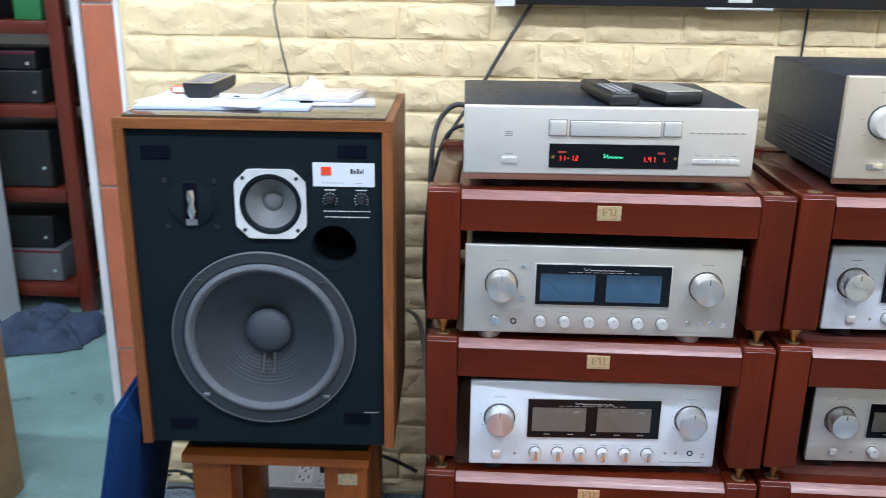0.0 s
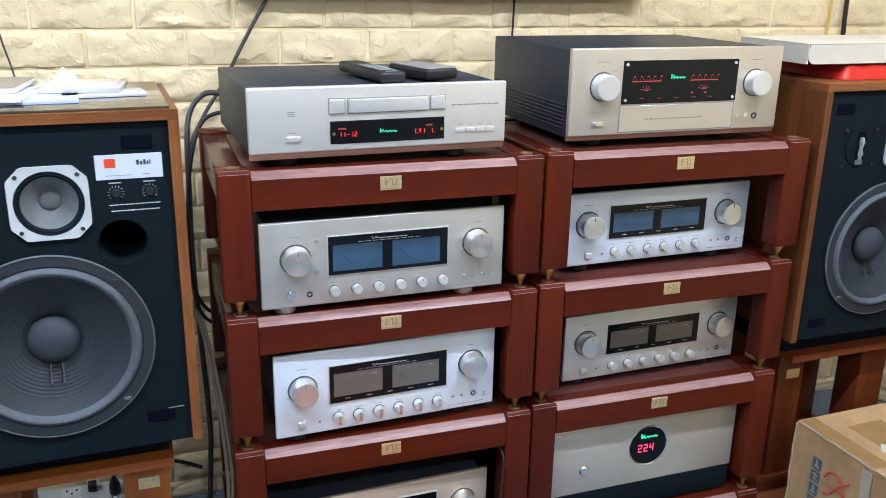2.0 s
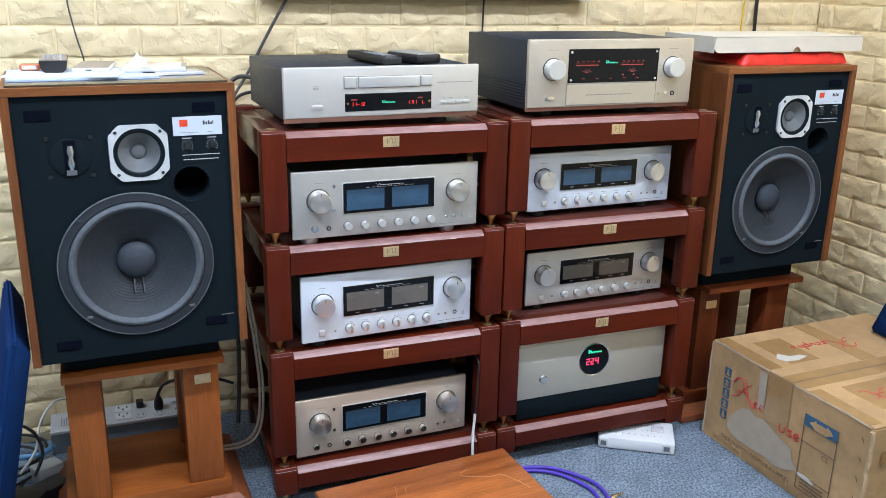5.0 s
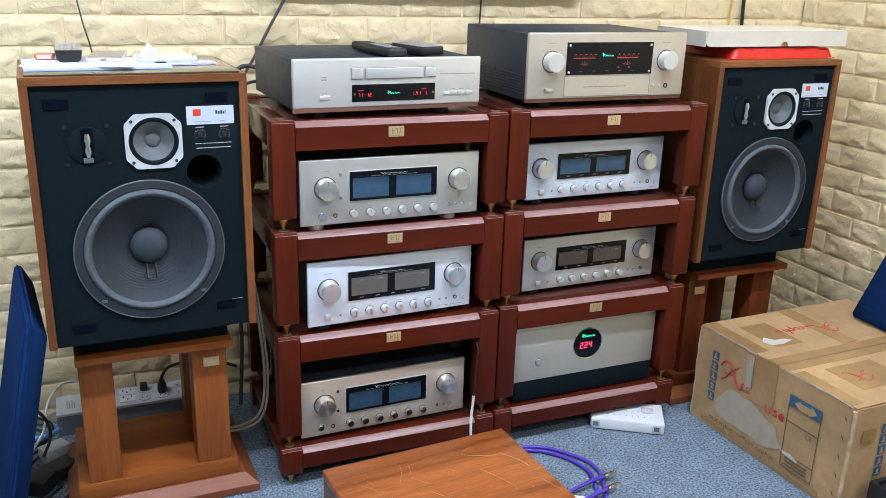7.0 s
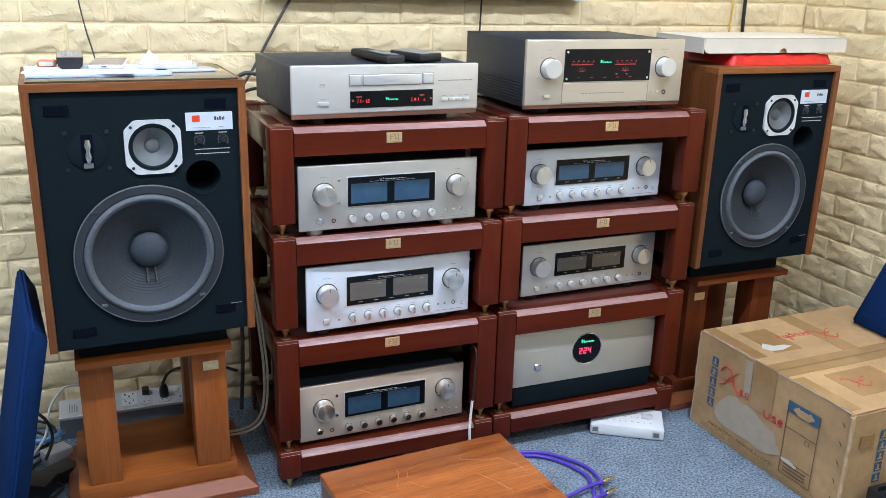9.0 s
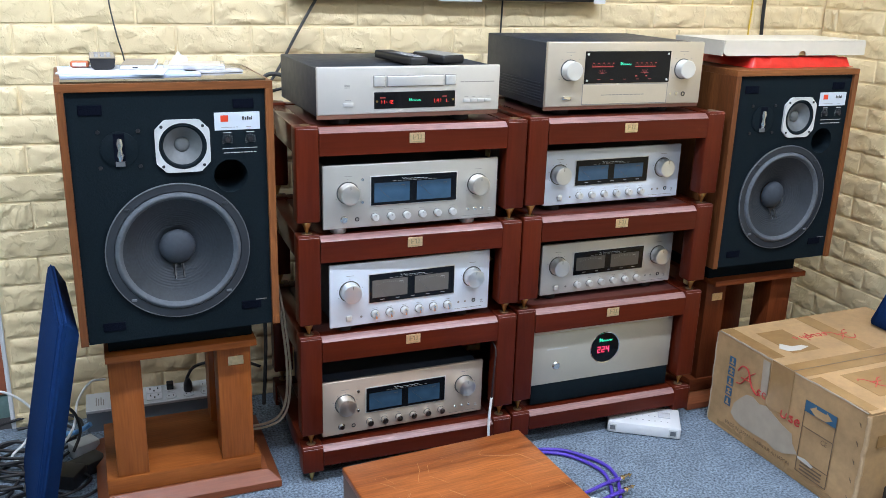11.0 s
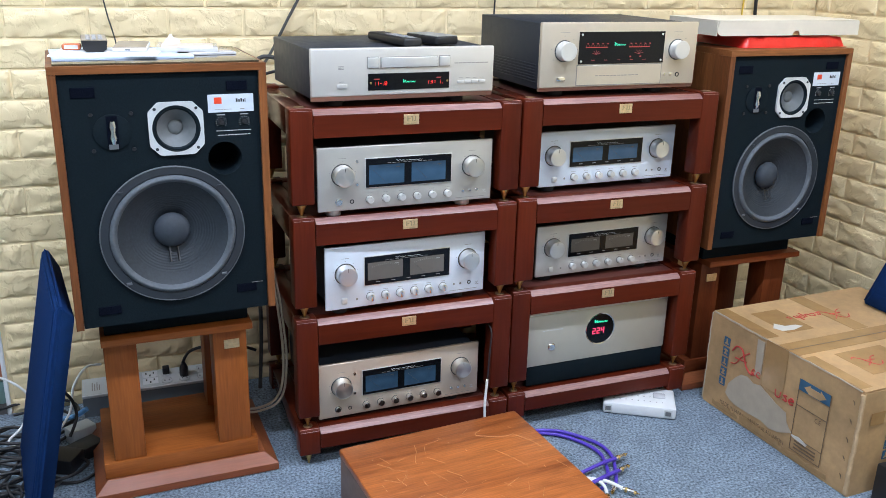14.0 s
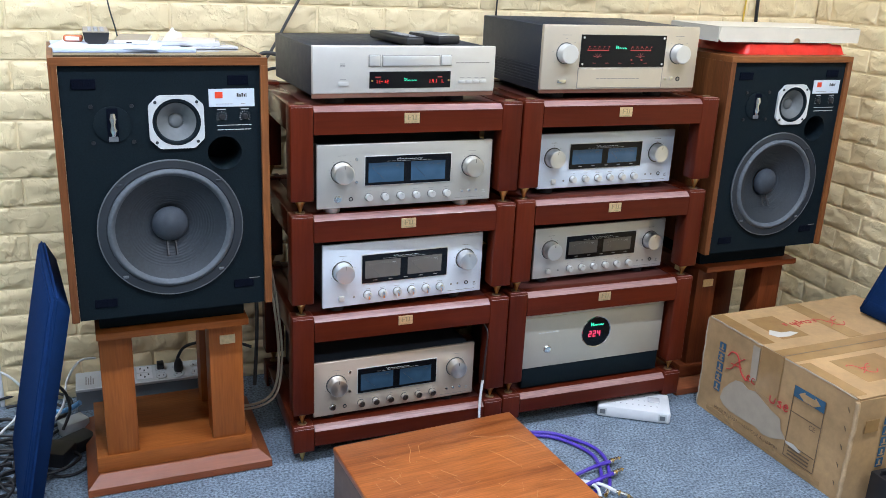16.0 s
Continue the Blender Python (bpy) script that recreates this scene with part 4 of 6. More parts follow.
def loudspeaker(m, label):
    s = thing("loudspeaker", m, label, "loudspeaker", "pair of walnut loudspeakers")
    w, h, d, t = SW, SH, SD, 0.0165
    part("top_panel", B(0, w, 0, d, h - t, h, bev=0.0005, seg=1), WALNUT[0], s, "walnut veneer top")
    for u in (0, w - t):
        part("side_panel", B(u, u + t, 0.0, d, 0, h - t - 0.0001, bev=0.0004, seg=1), WALNUT[2], s, "walnut veneer side")
    part("bottom_panel", B(t + 0.0005, w - t - 0.0005, 0.020, d - 0.001, 0.0005, t), WALNUT[0], s)
    part("back_panel", B(t + 0.0005, w - t - 0.0005, d - 0.012, d - 0.001, t + 0.0005, h - t - 0.0005), BLACK_MATT, s)
    b = part("baffle", drilled(B(t + 0.0004, w - t - 0.0004, 0.009, 0.019, 0.0004, h - t - 0.0004),
                               ((0.2245, 0.203, 0.1365), (0.2465, 0.442, 0.0500), (0.3475, 0.369, 0.0375))), BLACK_MATT, s, "matt black front baffle", 30)
    f = 0.009
    # woofer
    cx, cz, R = 0.2245, 0.203, 0.1565
    wf = part("woofer", L([(R, f), (R + 0.0005, f - 0.004), (R - 0.002, f - 0.007), (R - 0.017, f - 0.0075), (R - 0.0205, f - 0.004)], cx, 0, cz, "y", 72), FRAME_GREY, b, "large woofer with a dark metal frame")
    part("rim", L([(R - 0.0012, f - 0.0076), (R - 0.0005, f - 0.0082), (R + 0.0010, f - 0.0076), (R + 0.0014, f - 0.0045)], cx, 0, cz, "y", 72), RIM, wf)
    r0, r1 = 0.1205, R - 0.0185
    prof = [(r1 - (r1 - r0) * i / 12, f - 0.0035 - 0.0095 * math.sin(math.pi * i / 12)) for i in range(13)]
    part("surround", L(prof, cx, 0, cz, "y", 72), SURROUND, wf, "grey foam half-roll surround")
    prof = []
    for i in range(61):
        q = i / 60
        r = r0 + 0.001 - (r0 - 0.036) * q
        rip = 0.0006 * math.sin(q * 2 * math.pi * 15) if 0.30 < q < 0.88 else 0.0
        prof.append((r, f - 0.003 + 0.046 * q ** 0.9 + rip))
    part("cone", L(prof, cx, 0, cz, "y", 72), CONE, wf, "dark ribbed paper cone")
    prof = [(0.0405 * math.sin(math.pi / 2 * i / 10), f + 0.036 - 0.023 * math.cos(math.pi / 2 * i / 10)) for i in range(11)]
    part("dust_cap", L(prof, cx, 0, cz, "y", 48), DUSTCAP, wf, "grey domed dust cap")
    for i in (-1, 1):
        part("lead", stroke([(cx + i * 0.0085, f + 0.030, cz - 0.040), (cx + i * 0.0095, f + 0.021, cz - 0.056), (cx + i * 0.0095, f + 0.012, cz - 0.070)], 0.0028), BLACK, wf)
    for an in (45, 135, 225, 315):
        px, pz = cx + (R - 0.008) * math.cos(radians(an)), cz + (R - 0.008) * math.sin(radians(an))
        part("clip", B(px - 0.006, px + 0.006, f - 0.0095, f - 0.006, pz - 0.003, pz + 0.003, bev=0.001, seg=1), RIM if an > 180 else FRAME_GREY, wf)
    # midrange with a cut-corner cast frame
    cx, cz, a, c = 0.2465, 0.442, 0.0580, 0.0215
    bm = bmesh.new()
    ring, hole, back = [], [], []
    n = 64
    for i in range(n):
        an = 2 * math.pi * i / n
        ux, uz = math.cos(an), math.sin(an)
        k = min((a / abs(ux)) if abs(ux) > 1e-6 else 9, (a / abs(uz)) if abs(uz) > 1e-6 else 9, (2 * a - c) / (abs(ux) + abs(uz)))
        ring.append(bm.verts.new((cx + k * ux, f - 0.006, cz + k * uz)))
        back.append(bm.verts.new((cx + k * ux, f, cz + k * uz)))
        hole.append(bm.verts.new((cx + 0.0505 * ux, f - 0.0055, cz + 0.0505 * uz)))
    for i in range(n):
        j = (i + 1) % n
        bm.faces.new((ring[i], ring[j], hole[j], hole[i]))
        bm.faces.new((back[i], back[j], ring[j], ring[i]))
    bmesh.ops.recalc_face_normals(bm, faces=bm.faces[:])
    md = part("midrange", bm, CAST, b, "midrange driver in a pale cut-corner frame")
    part("gasket", L([(0.0508, f - 0.0058), (0.0495, f - 0.0068), (0.047, f - 0.0058), (0.0455, f - 0.0065), (0.0435, f - 0.0045), (0.0415, f - 0.0015)], cx, 0, cz, "y", 48), BLACK_MATT, md)
    part("cone", L([(0.0418, f - 0.0015), (0.030, f + 0.006), (0.0165, f + 0.017)], cx, 0, cz, "y", 48), MID_CONE, md, "pale grey paper cone")
    part("dust_cap", L([(0.0165 * math.sin(math.pi / 2 * i / 6), f + 0.018 - 0.006 * math.cos(math.pi / 2 * i / 6)) for i in range(7)], cx, 0, cz, "y", 32), MID_CONE, md)
    for sx in (-1, 1):
        for sz in (-1, 1):
            part("screw", L([(0, f - 0.0078), (0.003, f - 0.0078), (0.0035, f - 0.006)], cx + sx * 0.0435, 0, cz + sz * 0.0435, "y", 12), FRAME_GREY, md)
    # slot tweeter
    cx, cz = 0.1155, 0.440
    tw = part("tweeter", L([(0.0385, f), (0.0385, f - 0.0025), (0.036, f - 0.0035), (0.012, f - 0.0035)], cx, 0, cz, "y", 48), BLACK_MATT, b, "round tweeter plate with a slotted lens")
    part("slot", B(cx - 0.0115, cx + 0.0115, f - 0.0040, f - 0.0030, cz - 0.0365, cz + 0.0350), VELCRO, tw, smooth=None)
    part("lens", L([(0, -0.026), (0.004, -0.025), (0.0085, -0.012), (0.005, 0.0), (0.0085, 0.012), (0.0055, 0.024), (0, 0.025)], cx + 0.001, f - 0.003, cz, "z", 20), LENS, tw, "shiny slotted lens")
    part("slot_floor", B(cx - 0.0095, cx + 0.0095, f - 0.0048, f - 0.0040, cz - 0.036, cz - 0.0255), GREY_GOODS, tw, smooth=None)
    for sx in (-1, 1):
        for sz in (-1, 1):
            part("screw", L([(0, f - 0.003), (0.004, f - 0.003), (0.0045, f)], cx + sx * 0.0405, 0, cz + sz * 0.0385, "y", 12), BLACK, tw)
    # port
    cx, cz = 0.3475, 0.369
    part("port_tube", L([(0.0405, f - 0.0012), (0.038, f - 0.0014), (0.0365, f + 0.004), (0.036, f + 0.0095), (0.0355, f + 0.12), (0, f + 0.12)], cx, 0, cz, "y", 40), BLACK_MATT, b, "deep black port opening")
    # label and level controls
    lb = part("label_plate", B(0.3165, 0.4165, f - 0.0012, f, 0.4725, 0.5120, bev=0.0004, seg=1), WHITE_LABEL, b, "white foil label with a red mark")
    part("mark_block", B(0.3300, 0.3465, f - 0.0018, f - 0.0012, 0.4915, 0.5055), ORANGE_RED, lb, "orange-red square mark", None)
    bm = bmesh.new()
    for j, (u0, u1) in enumerate(((0.3775, 0.3815), (0.3830, 0.3865), (0.3880, 0.3915), (0.3930, 0.3960), (0.3972, 0.3990))):
        box(bm, u0, u1, f - 0.0016, f - 0.0012, 0.4942, 0.5022 if j in (0, 2, 4) else 0.4998)
    part("name_bars", bm, INK_DARK, lb, smooth=None)
    bm = bmesh.new()
    for j in range(6):
        box(bm, 0.331 + j * 0.0063, 0.3360 + j * 0.0063, f - 0.0016, f - 0.0012, 0.4782, 0.4794)
    box(bm, 0.386, 0.396, f - 0.0016, f - 0.0012, 0.4782, 0.4794)
    part("small_print", bm, INK, lb, smooth=None)
    bm = bmesh.new()
    for u in (0.3435, 0.3945):
        for j in range(11):
            an = radians(-40 + 26 * j)
            sweep(bm, [(u + 0.0095 * math.cos(an), f - 0.0004, 0.4505 + 0.0095 * math.sin(an)), (u + 0.0125 * math.cos(an), f - 0.0004, 0.4505 + 0.0125 * math.sin(an))], 0.0004, 4, 1)
        box(bm, u - 0.009, u + 0.009, f - 0.0004, f, 0.4660, 0.4676)
    for j in range(10):
        box(bm, 0.332 + j * 0.0078, 0.3385 + j * 0.0078, f - 0.0004, f, 0.4305, 0.4320)
        box(bm, 0.334 + j * 0.0074, 0.3402 + j * 0.0074, f - 0.0004, f, 0.4205, 0.4222)
    part("control_print", bm, INK_PALE, b, "white dial markings", None)
    for u in (0.3435, 0.3945):
        part("level_knob", L([(0, f - 0.006), (0.005, f - 0.006), (0.0062, f - 0.004), (0.0070, f)], u, 0, 0.4505, "y", 20), BLACK, b)
    part("foot_mark", B(0.393, 0.419, f - 0.0006, f, 0.0640, 0.0655), INK, b, smooth=None)
    for u0, u1, z0, z1 in ((0.040, 0.088, 0.514, 0.536), (0.358, 0.404, 0.520, 0.541), (0.050, 0.098, 0.028, 0.048), (0.358, 0.404, 0.044, 0.064)):
        part("fixing_pad", B(u0, u1, f - 0.0025, f, z0, z1, bev=0.001, seg=1), VELCRO, b, "black hook-and-loop pad")
    return s


def stand(m, label, plinth=True, tone=CHERRY, plate_at=None):
    """A four-post wooden stand on a chamfered plinth; origin at its front left foot."""
    s = thing("speaker_stand", m, label, "speaker stand", "pair of wooden speaker stands")
    w = 0.375
    part("top_board", B(0.018, w - 0.006, -0.025, 0.31, 0.415, 0.433, bev=0.002), tone[0], s)
    part("base_board", B(-0.004, w, 0.012, 0.315, 0.046, 0.088, bev=0.002), tone[0], s)
    for u0, u1 in ((0.022, 0.097), (w - 0.098, w - 0.016)):
        for v in (0.0, 0.210):
            part("post", B(u0, u1, v + 0.018, v + 0.092, 0.0885, 0.4145, bev=0.002), tone[2], s)
    pu = w - 0.072 if plate_at is None else plate_at
    part("name_plate", B(pu, pu + 0.038, 0.0160, 0.0186, 0.352, 0.376, bev=0.0006, seg=1), PLATE, s, "brass name plate")
    if plinth:
        c = 0.030
        bm = bmesh.new()
        x0, x1, y0, y1 = -0.030, w + 0.045, -0.022, 0.35
        lo = [(x0, y0, 0.003), (x1, y0, 0.003), (x1, y1, 0.003), (x0, y1, 0.003)]
        mi = [(x, y, 0.022) for x, y, _ in lo]
        hi = [(x0 + c, y0 + c, 0.045), (x1 - c, y0 + c, 0.045), (x1 - c, y1 - c, 0.045), (x0 + c, y1 - c, 0.045)]
        vs = [[bm.verts.new(p) for p in r] for r in (lo, mi, hi)]
        bm.faces.new(vs[0][::-1])
        bm.faces.new(vs[2])
        for a, b2 in zip(vs, vs[1:]):
            for i in range(4):
                bm.faces.new((a[i], a[(i + 1) % 4], b2[(i + 1) % 4], b2[i]))
        bmesh.ops.recalc_face_normals(bm, faces=bm.faces[:])
        p = part("plinth", bm, CHERRY_DARK, s, "reddish chamfered plinth", None)
        for u in (0.02, w - 0.02):
            for v in (0.03, 0.29):
                part("pad", L([(0, -0.0), (0.015, 0.0), (0.015, 0.004), (0, 0.004)], u, v, 0, "z", 16), RUBBER, p)
    return s


CHERRY_DARK = wood("reddish_plinth_wood", (0.33, 0.098, 0.036), (0.20, 0.052, 0.019), "x", 0.36, 0.1, 10, spec=0.35)
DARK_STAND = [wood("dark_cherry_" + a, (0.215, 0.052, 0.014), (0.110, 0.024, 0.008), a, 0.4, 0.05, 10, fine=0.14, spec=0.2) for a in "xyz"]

stand(pose(-0.528, 0.030, 0, 0, 0, 1.5), "orange-brown wooden four-post speaker stand on a chamfered plinth")
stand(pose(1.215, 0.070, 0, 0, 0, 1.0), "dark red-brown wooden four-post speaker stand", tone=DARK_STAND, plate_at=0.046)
for px, py, yw, rise in ((-0.500, 0.035, 1.5, 0.0528), (1.225, 0.075, 1.0, 0.0580)):
    solid("spacer_board", B(0, 0.335, 0, 0.26, 0, rise, bev=0.003), BLACK_MATT, pose(px, py, 0.4335, 0, 0, yw), "black spacer board between stand and loudspeaker", "spacer")
loudspeaker(pose(-0.553, -0.048, 0.4868, 0, 0, 2.5), "walnut three-way loudspeaker without grille, papers on its top")
loudspeaker(pose(1.1790, 0.002, 0.4920, 0, 0, 1.1), "walnut three-way loudspeaker without grille, cartons on its top")


# ---- things on the loudspeakers ----
TOP = 0.4868 + SH
solid("glass_sheet", B(0.012, SW - 0.012, 0.012, SD - 0.006, 0, 0.004, bev=0.001), SMOKED, pose(-0.553, -0.048, TOP + 0.0002, 0, 0, 2.5), "smoked glass sheet on the loudspeaker top", "glass sheet")
TP = TOP + 0.0046
solid("magazine", B(-0.145, 0.145, -0.10, 0.10, 0, 0.006, bev=0.001), PAPER_BLUE, pose(-0.405, 0.125, TP, 0, 0, 4), "stack of papers with pale blue edges", "papers")
solid("leaflet", B(-0.11, 0.11, -0.085, 0.085, 0, 0.003), PAPER, pose(-0.430, 0.115, TP + 0.0063, 0, 0, -9), "white leaflet lying on the papers", "leaflet")
case = thing("disc_case", pose(-0.255, 0.165, TP + 0.0063, 0, 0, -6), "clear disc case with an orange picture insert", "disc case")
part("case", B(-0.068, 0.068, -0.060, 0.060, 0, 0.009, bev=0.0015), CLEAR_CASE, case)
part("insert", B(-0.058, 0.058, -0.052, 0.052, 0.0092, 0.0098), PHOTO, case, "orange and pale picture insert", None)
part("spine", B(-0.068, -0.058, -0.060, 0.060, 0.0092, 0.0105), CLEAR_CASE, case, smooth=None)
solid("disc_case", B(-0.066, 0.066, -0.058, 0.058, 0, 0.006, bev=0.0015), CLEAR_CASE, pose(-0.225, 0.150, TP, 0, 0, 8), "clear plastic disc sleeve under the case", "disc case")
bm = bmesh.new()
bmesh.ops.create_grid(bm, x_segments=16, y_segments=16, size=1)
for v in bm.verts:
    r = min(1.0, v.co.length)
    q = noise.noise((v.co.x * 3, v.co.y * 3, 2.2))
    z = 0.030 * (1 - r) ** 0.9 + 0.010 * q
    v.co = Vector((v.co.x * 0.026 * (0.7 + 0.5 * q), v.co.y * 0.026 * (0.7 - 0.4 * q), max(0.001, z)))
solid("tissue", bm, PAPER, pose(-0.285, 0.225, TP + 0.006), "crumpled white paper tissue", "tissue", smooth=60)
rm = thing("remote_control", pose(-0.458, 0.165, TP + 0.0098, 0, 0, 1), "grey wedge-ended remote control on the papers", "remote")
part("body", prism(bmesh.new(), [(-0.024, 0.006), (-0.017, 0.0), (0.017, 0.0), (0.024, 0.006), (0.027, 0.024), (-0.027, 0.024)], -0.073, 0.073, "y"), BLACK, rm, smooth=None)
part("face_plate", B(-0.026, 0.026, -0.072, 0.072, 0.0242, 0.0262, bev=0.0006, seg=1), PHONE_BACK, rm, "grey-brown key plate")
for j in range(8):
    for i in range(3):
        part("key", B(-0.017 + i * 0.013, -0.008 + i * 0.013, -0.062 + j * 0.0155, -0.054 + j * 0.0155, 0.0262, 0.0276, bev=0.0006, seg=1), GREY_BTN, rm)
ph = thing("phone", pose(-0.378, 0.170, TP + 0.0098, 0, 0, -6), "champagne phone lying on the papers", "phone")
part("body", B(-0.037, 0.037, -0.078, 0.078, 0, 0.0085, bev=0.003, seg=3), PVC_WHITE, ph, "pale metal frame")
part("glass", B(-0.035, 0.035, -0.076, 0.076, 0.0086, 0.0094, bev=0.0003, seg=1), PHONE_BACK, ph, "dark glossy face")
part("slot", B(-0.010, 0.002, -0.0786, -0.0776, 0.003, 0.0055), BLACK, ph, smooth=None)
lt = thing("lighter_box", pose(-0.505, 0.155, TP + 0.0098, 0, 0, -5), "small translucent orange-red box", "small box")
part("body", B(-0.020, 0.020, -0.014, 0.014, 0, 0.014, bev=0.005, seg=3), AMBER, lt)
part("window", B(-0.014, 0.014, -0.0148, -0.0138, 0.003, 0.011), CLEAR_CASE, lt, smooth=None)

RT = 0.4921 + SH
bag = bmesh.new()
nx, ny = 26, 20
grid = []
for lay in (0, 1):
    rows = []
    for j in range(ny + 1):
        row = []
        for i in range(nx + 1):
            u, v = i / nx, j / ny
            edge = min(u, 1 - u, v, 1 - v)
            z = 0.0 if lay == 0 else 0.029 * min(1, (edge / 0.05)) ** 0.5 + 0.004 * noise.noise((u * 7, v * 9, 3.1))
            x = 0.385 * (u - 0.5) + 0.006 * noise.noise((u * 5, v * 5, 8.0))
            y = 0.27 * (v - 0.5) + 0.008 * noise.noise((u * 6, v * 4, 1.0))
            row.append(bag.verts.new((x, y, max(z, 0.0005) if lay else 0.0)))
        rows.append(row)
    grid.append(rows)
for lay, rows in enumerate(grid):
    for j in range(ny):
        for i in range(nx):
            f4 = (rows[j][i], rows[j][i + 1], rows[j + 1][i + 1], rows[j + 1][i])
            bag.faces.new(f4 if lay else f4[::-1])
loop = lambda r: r[0][:] + [q[-1] for q in r[1:]] + r[-1][-2::-1] + [q[0] for q in r[-2:0:-1]]
lo, hi = loop(grid[0]), loop(grid[1])
for i in range(len(lo)):
    j = (i + 1) % len(lo)
    bag.faces.new((lo[i], lo[j], hi[j], hi[i]))
solid("gift_bag", bag, RED_SATIN, pose(1.450, 0.190, RT + 0.0005, 0, 0, 1), "flat red satin bag under a white carton", "bag", smooth=60)
ct = thing("carton", pose(1.4215, 0.172, RT + 0.0345, 0, 0, 1), "flat white carton lid with a finger notch", "carton")
cw, cd, ch = 0.523, 0.22, 0.043
part("top", B(-cw / 2, cw / 2, -cd / 2, cd / 2, ch - 0.003, ch, bev=0.001, seg=1), WHITE_CARTON, ct)
arc = [(cw / 2, 0.0), (cw / 2, ch - 0.0032), (-cw / 2 + 0.006, ch - 0.0032)] + [(-cw / 2 + 0.020 - 0.020 * math.sin(a * math.pi / 12), 0.020 - 0.020 * math.cos(a * math.pi / 12) if a else 0.0) for a in (5, 4, 3, 2, 1, 0)]
notch = [(0.023 + 0.014 * math.cos(math.pi - a * math.pi / 10), 0.0 + 0.013 * math.sin(a * math.pi / 10)) for a in range(11)]
part("front_flap", prism(bmesh.new(), arc + notch, -cd / 2 - 0.003, -cd / 2 - 0.0005, "y"), WHITE_CARTON, ct, "front flap with a round notch", None)
# Added brown panel that stands in for the shaded inside of the notch.
part("notch_shade", B(-0.003, 0.049, -cd / 2 + 0.004, -cd / 2 + 0.006, 0.0, 0.028), CARD, ct, "brown panel standing in for shade in the notch", None)
for s in (-1, 1):
    part("side_flap", B(s * (cw / 2 - 0.002) - 0.0015, s * (cw / 2 - 0.002) + 0.0015, -cd / 2 - 0.0004, cd / 2, 0.0, ch - 0.0032), WHITE_CARTON, ct, smooth=None)
part("back_flap", B(-cw / 2 + 0.004, cw / 2 - 0.004, cd / 2 - 0.003, cd / 2 - 0.0002, 0.0, ch - 0.0032), WHITE_CARTON, ct, smooth=None)

# ---- television and wall cables ----
tv = thing("television", pose(0.044, 0.505, 1.232), "black flat television fixed to the brick wall", "television")
part("bezel", B(0, 1.0, 0, 0.045, 0, 0.58, bev=0.004), BLACK, tv)
part("screen", B(0.014, 0.986, -0.0012, 0.0005, 0.030, 0.566), SCREEN, tv, "dark glossy screen", None)
part("wall_bracket", B(0.3, 0.7, 0.0455, 0.058, 0.15, 0.45), BLACK, tv)
part("logo_bar", B(0.482, 0.530, -0.0010, 0.0, 0.0100, 0.0165), INK_PALE, tv, "pale maker's mark", None)
part("sensor_strip", B(0.440, 0.575, 0.002, 0.020, -0.005, 0.0005, bev=0.001, seg=1), PVC_GREY, tv)
for u in (0.002, 0.955):
    st = part("sticker", B(u, u + 0.042, -0.0016, -0.0004, -0.004, 0.040, bev=0.0003, seg=1), PVC_WHITE, tv, "white sticker")
    part("sticker_print", B(u + 0.006, u + 0.036, -0.0020, -0.0016, 0.014, 0.026), PAPER_BLUE, st, smooth=None)


def cable(name, pts, r, material, label, seg=8):
    return solid(name, sweep(bmesh.new(), pts, r, seg), material, pose(0, 0, 0), label, "cable", smooth=60)


cable("wall_cable", [(-0.427, 0.545, 1.62), (-0.430, 0.546, 1.40), (-0.428, 0.546, 1.244), (-0.432, 0.545, 1.21), (-0.420, 0.545, 1.13), (-0.404, 0.545, 1.05), (-0.395, 0.54, 0.92), (-0.37, 0.53, 0.60), (-0.36, 0.52, 0.20)], 0.0019, CABLE_GREY, "thin black cable hanging on the brick wall")
cable("wall_cable", [(0.165, 0.545, 1.29), (0.118, 0.54, 1.222), (0.060, 0.54, 1.125), (0.010, 0.54, 1.035), (-0.040, 0.53, 0.96), (-0.075, 0.51, 0.88), (-0.085, 0.49, 0.70), (-0.080, 0.47, 0.52), (-0.075, 0.46, 0.35)], 0.0042, CABLE_GREY, "grey cable slanting from the television down the wall")
cable("wall_cable", [(0.704, 0.545, 1.29), (0.703, 0.545, 1.222), (0.701, 0.545, 1.14), (0.69, 0.53, 1.0)], 0.0028, CABLE_BLACK, "thin black cable under the television")
cable("wall_cable", [(1.690, 0.540, 1.75), (1.692, 0.540, 1.26), (1.697, 0.540, 1.12), (1.70, 0.53, 0.95)], 0.0062, CABLE_BLACK, "thick black cable in the wall corner")
cable("wall_cable", [(1.640, 0.545, 1.75), (1.646, 0.545, 1.26), (1.644, 0.545, 1.12), (1.64, 0.53, 0.95)], 0.0030, CABLE_YELLOW, "thin yellow cable near the wall corner")
cable("power_cable", [(0.02, 0.44, 1.02), (-0.03, 0.47, 1.025), (-0.065, 0.47, 0.99), (-0.078, 0.45, 0.93), (-0.082, 0.44, 0.80), (-0.085, 0.43, 0.66), (-0.08, 0.42, 0.45), (-0.075, 0.42, 0.25), (-0.09, 0.40, 0.05)], 0.0058, CABLE_GREY, "grey power cable behind the rack")
cable("power_cable", [(0.03, 0.45, 0.99), (-0.04, 0.46, 0.97), (-0.075, 0.44, 0.88), (-0.09, 0.43, 0.74), (-0.088, 0.42, 0.62), (-0.060, 0.43, 0.55), (0.00, 0.44, 0.52)], 0.0042, CABLE_BLACK, "black power cable behind the rack")
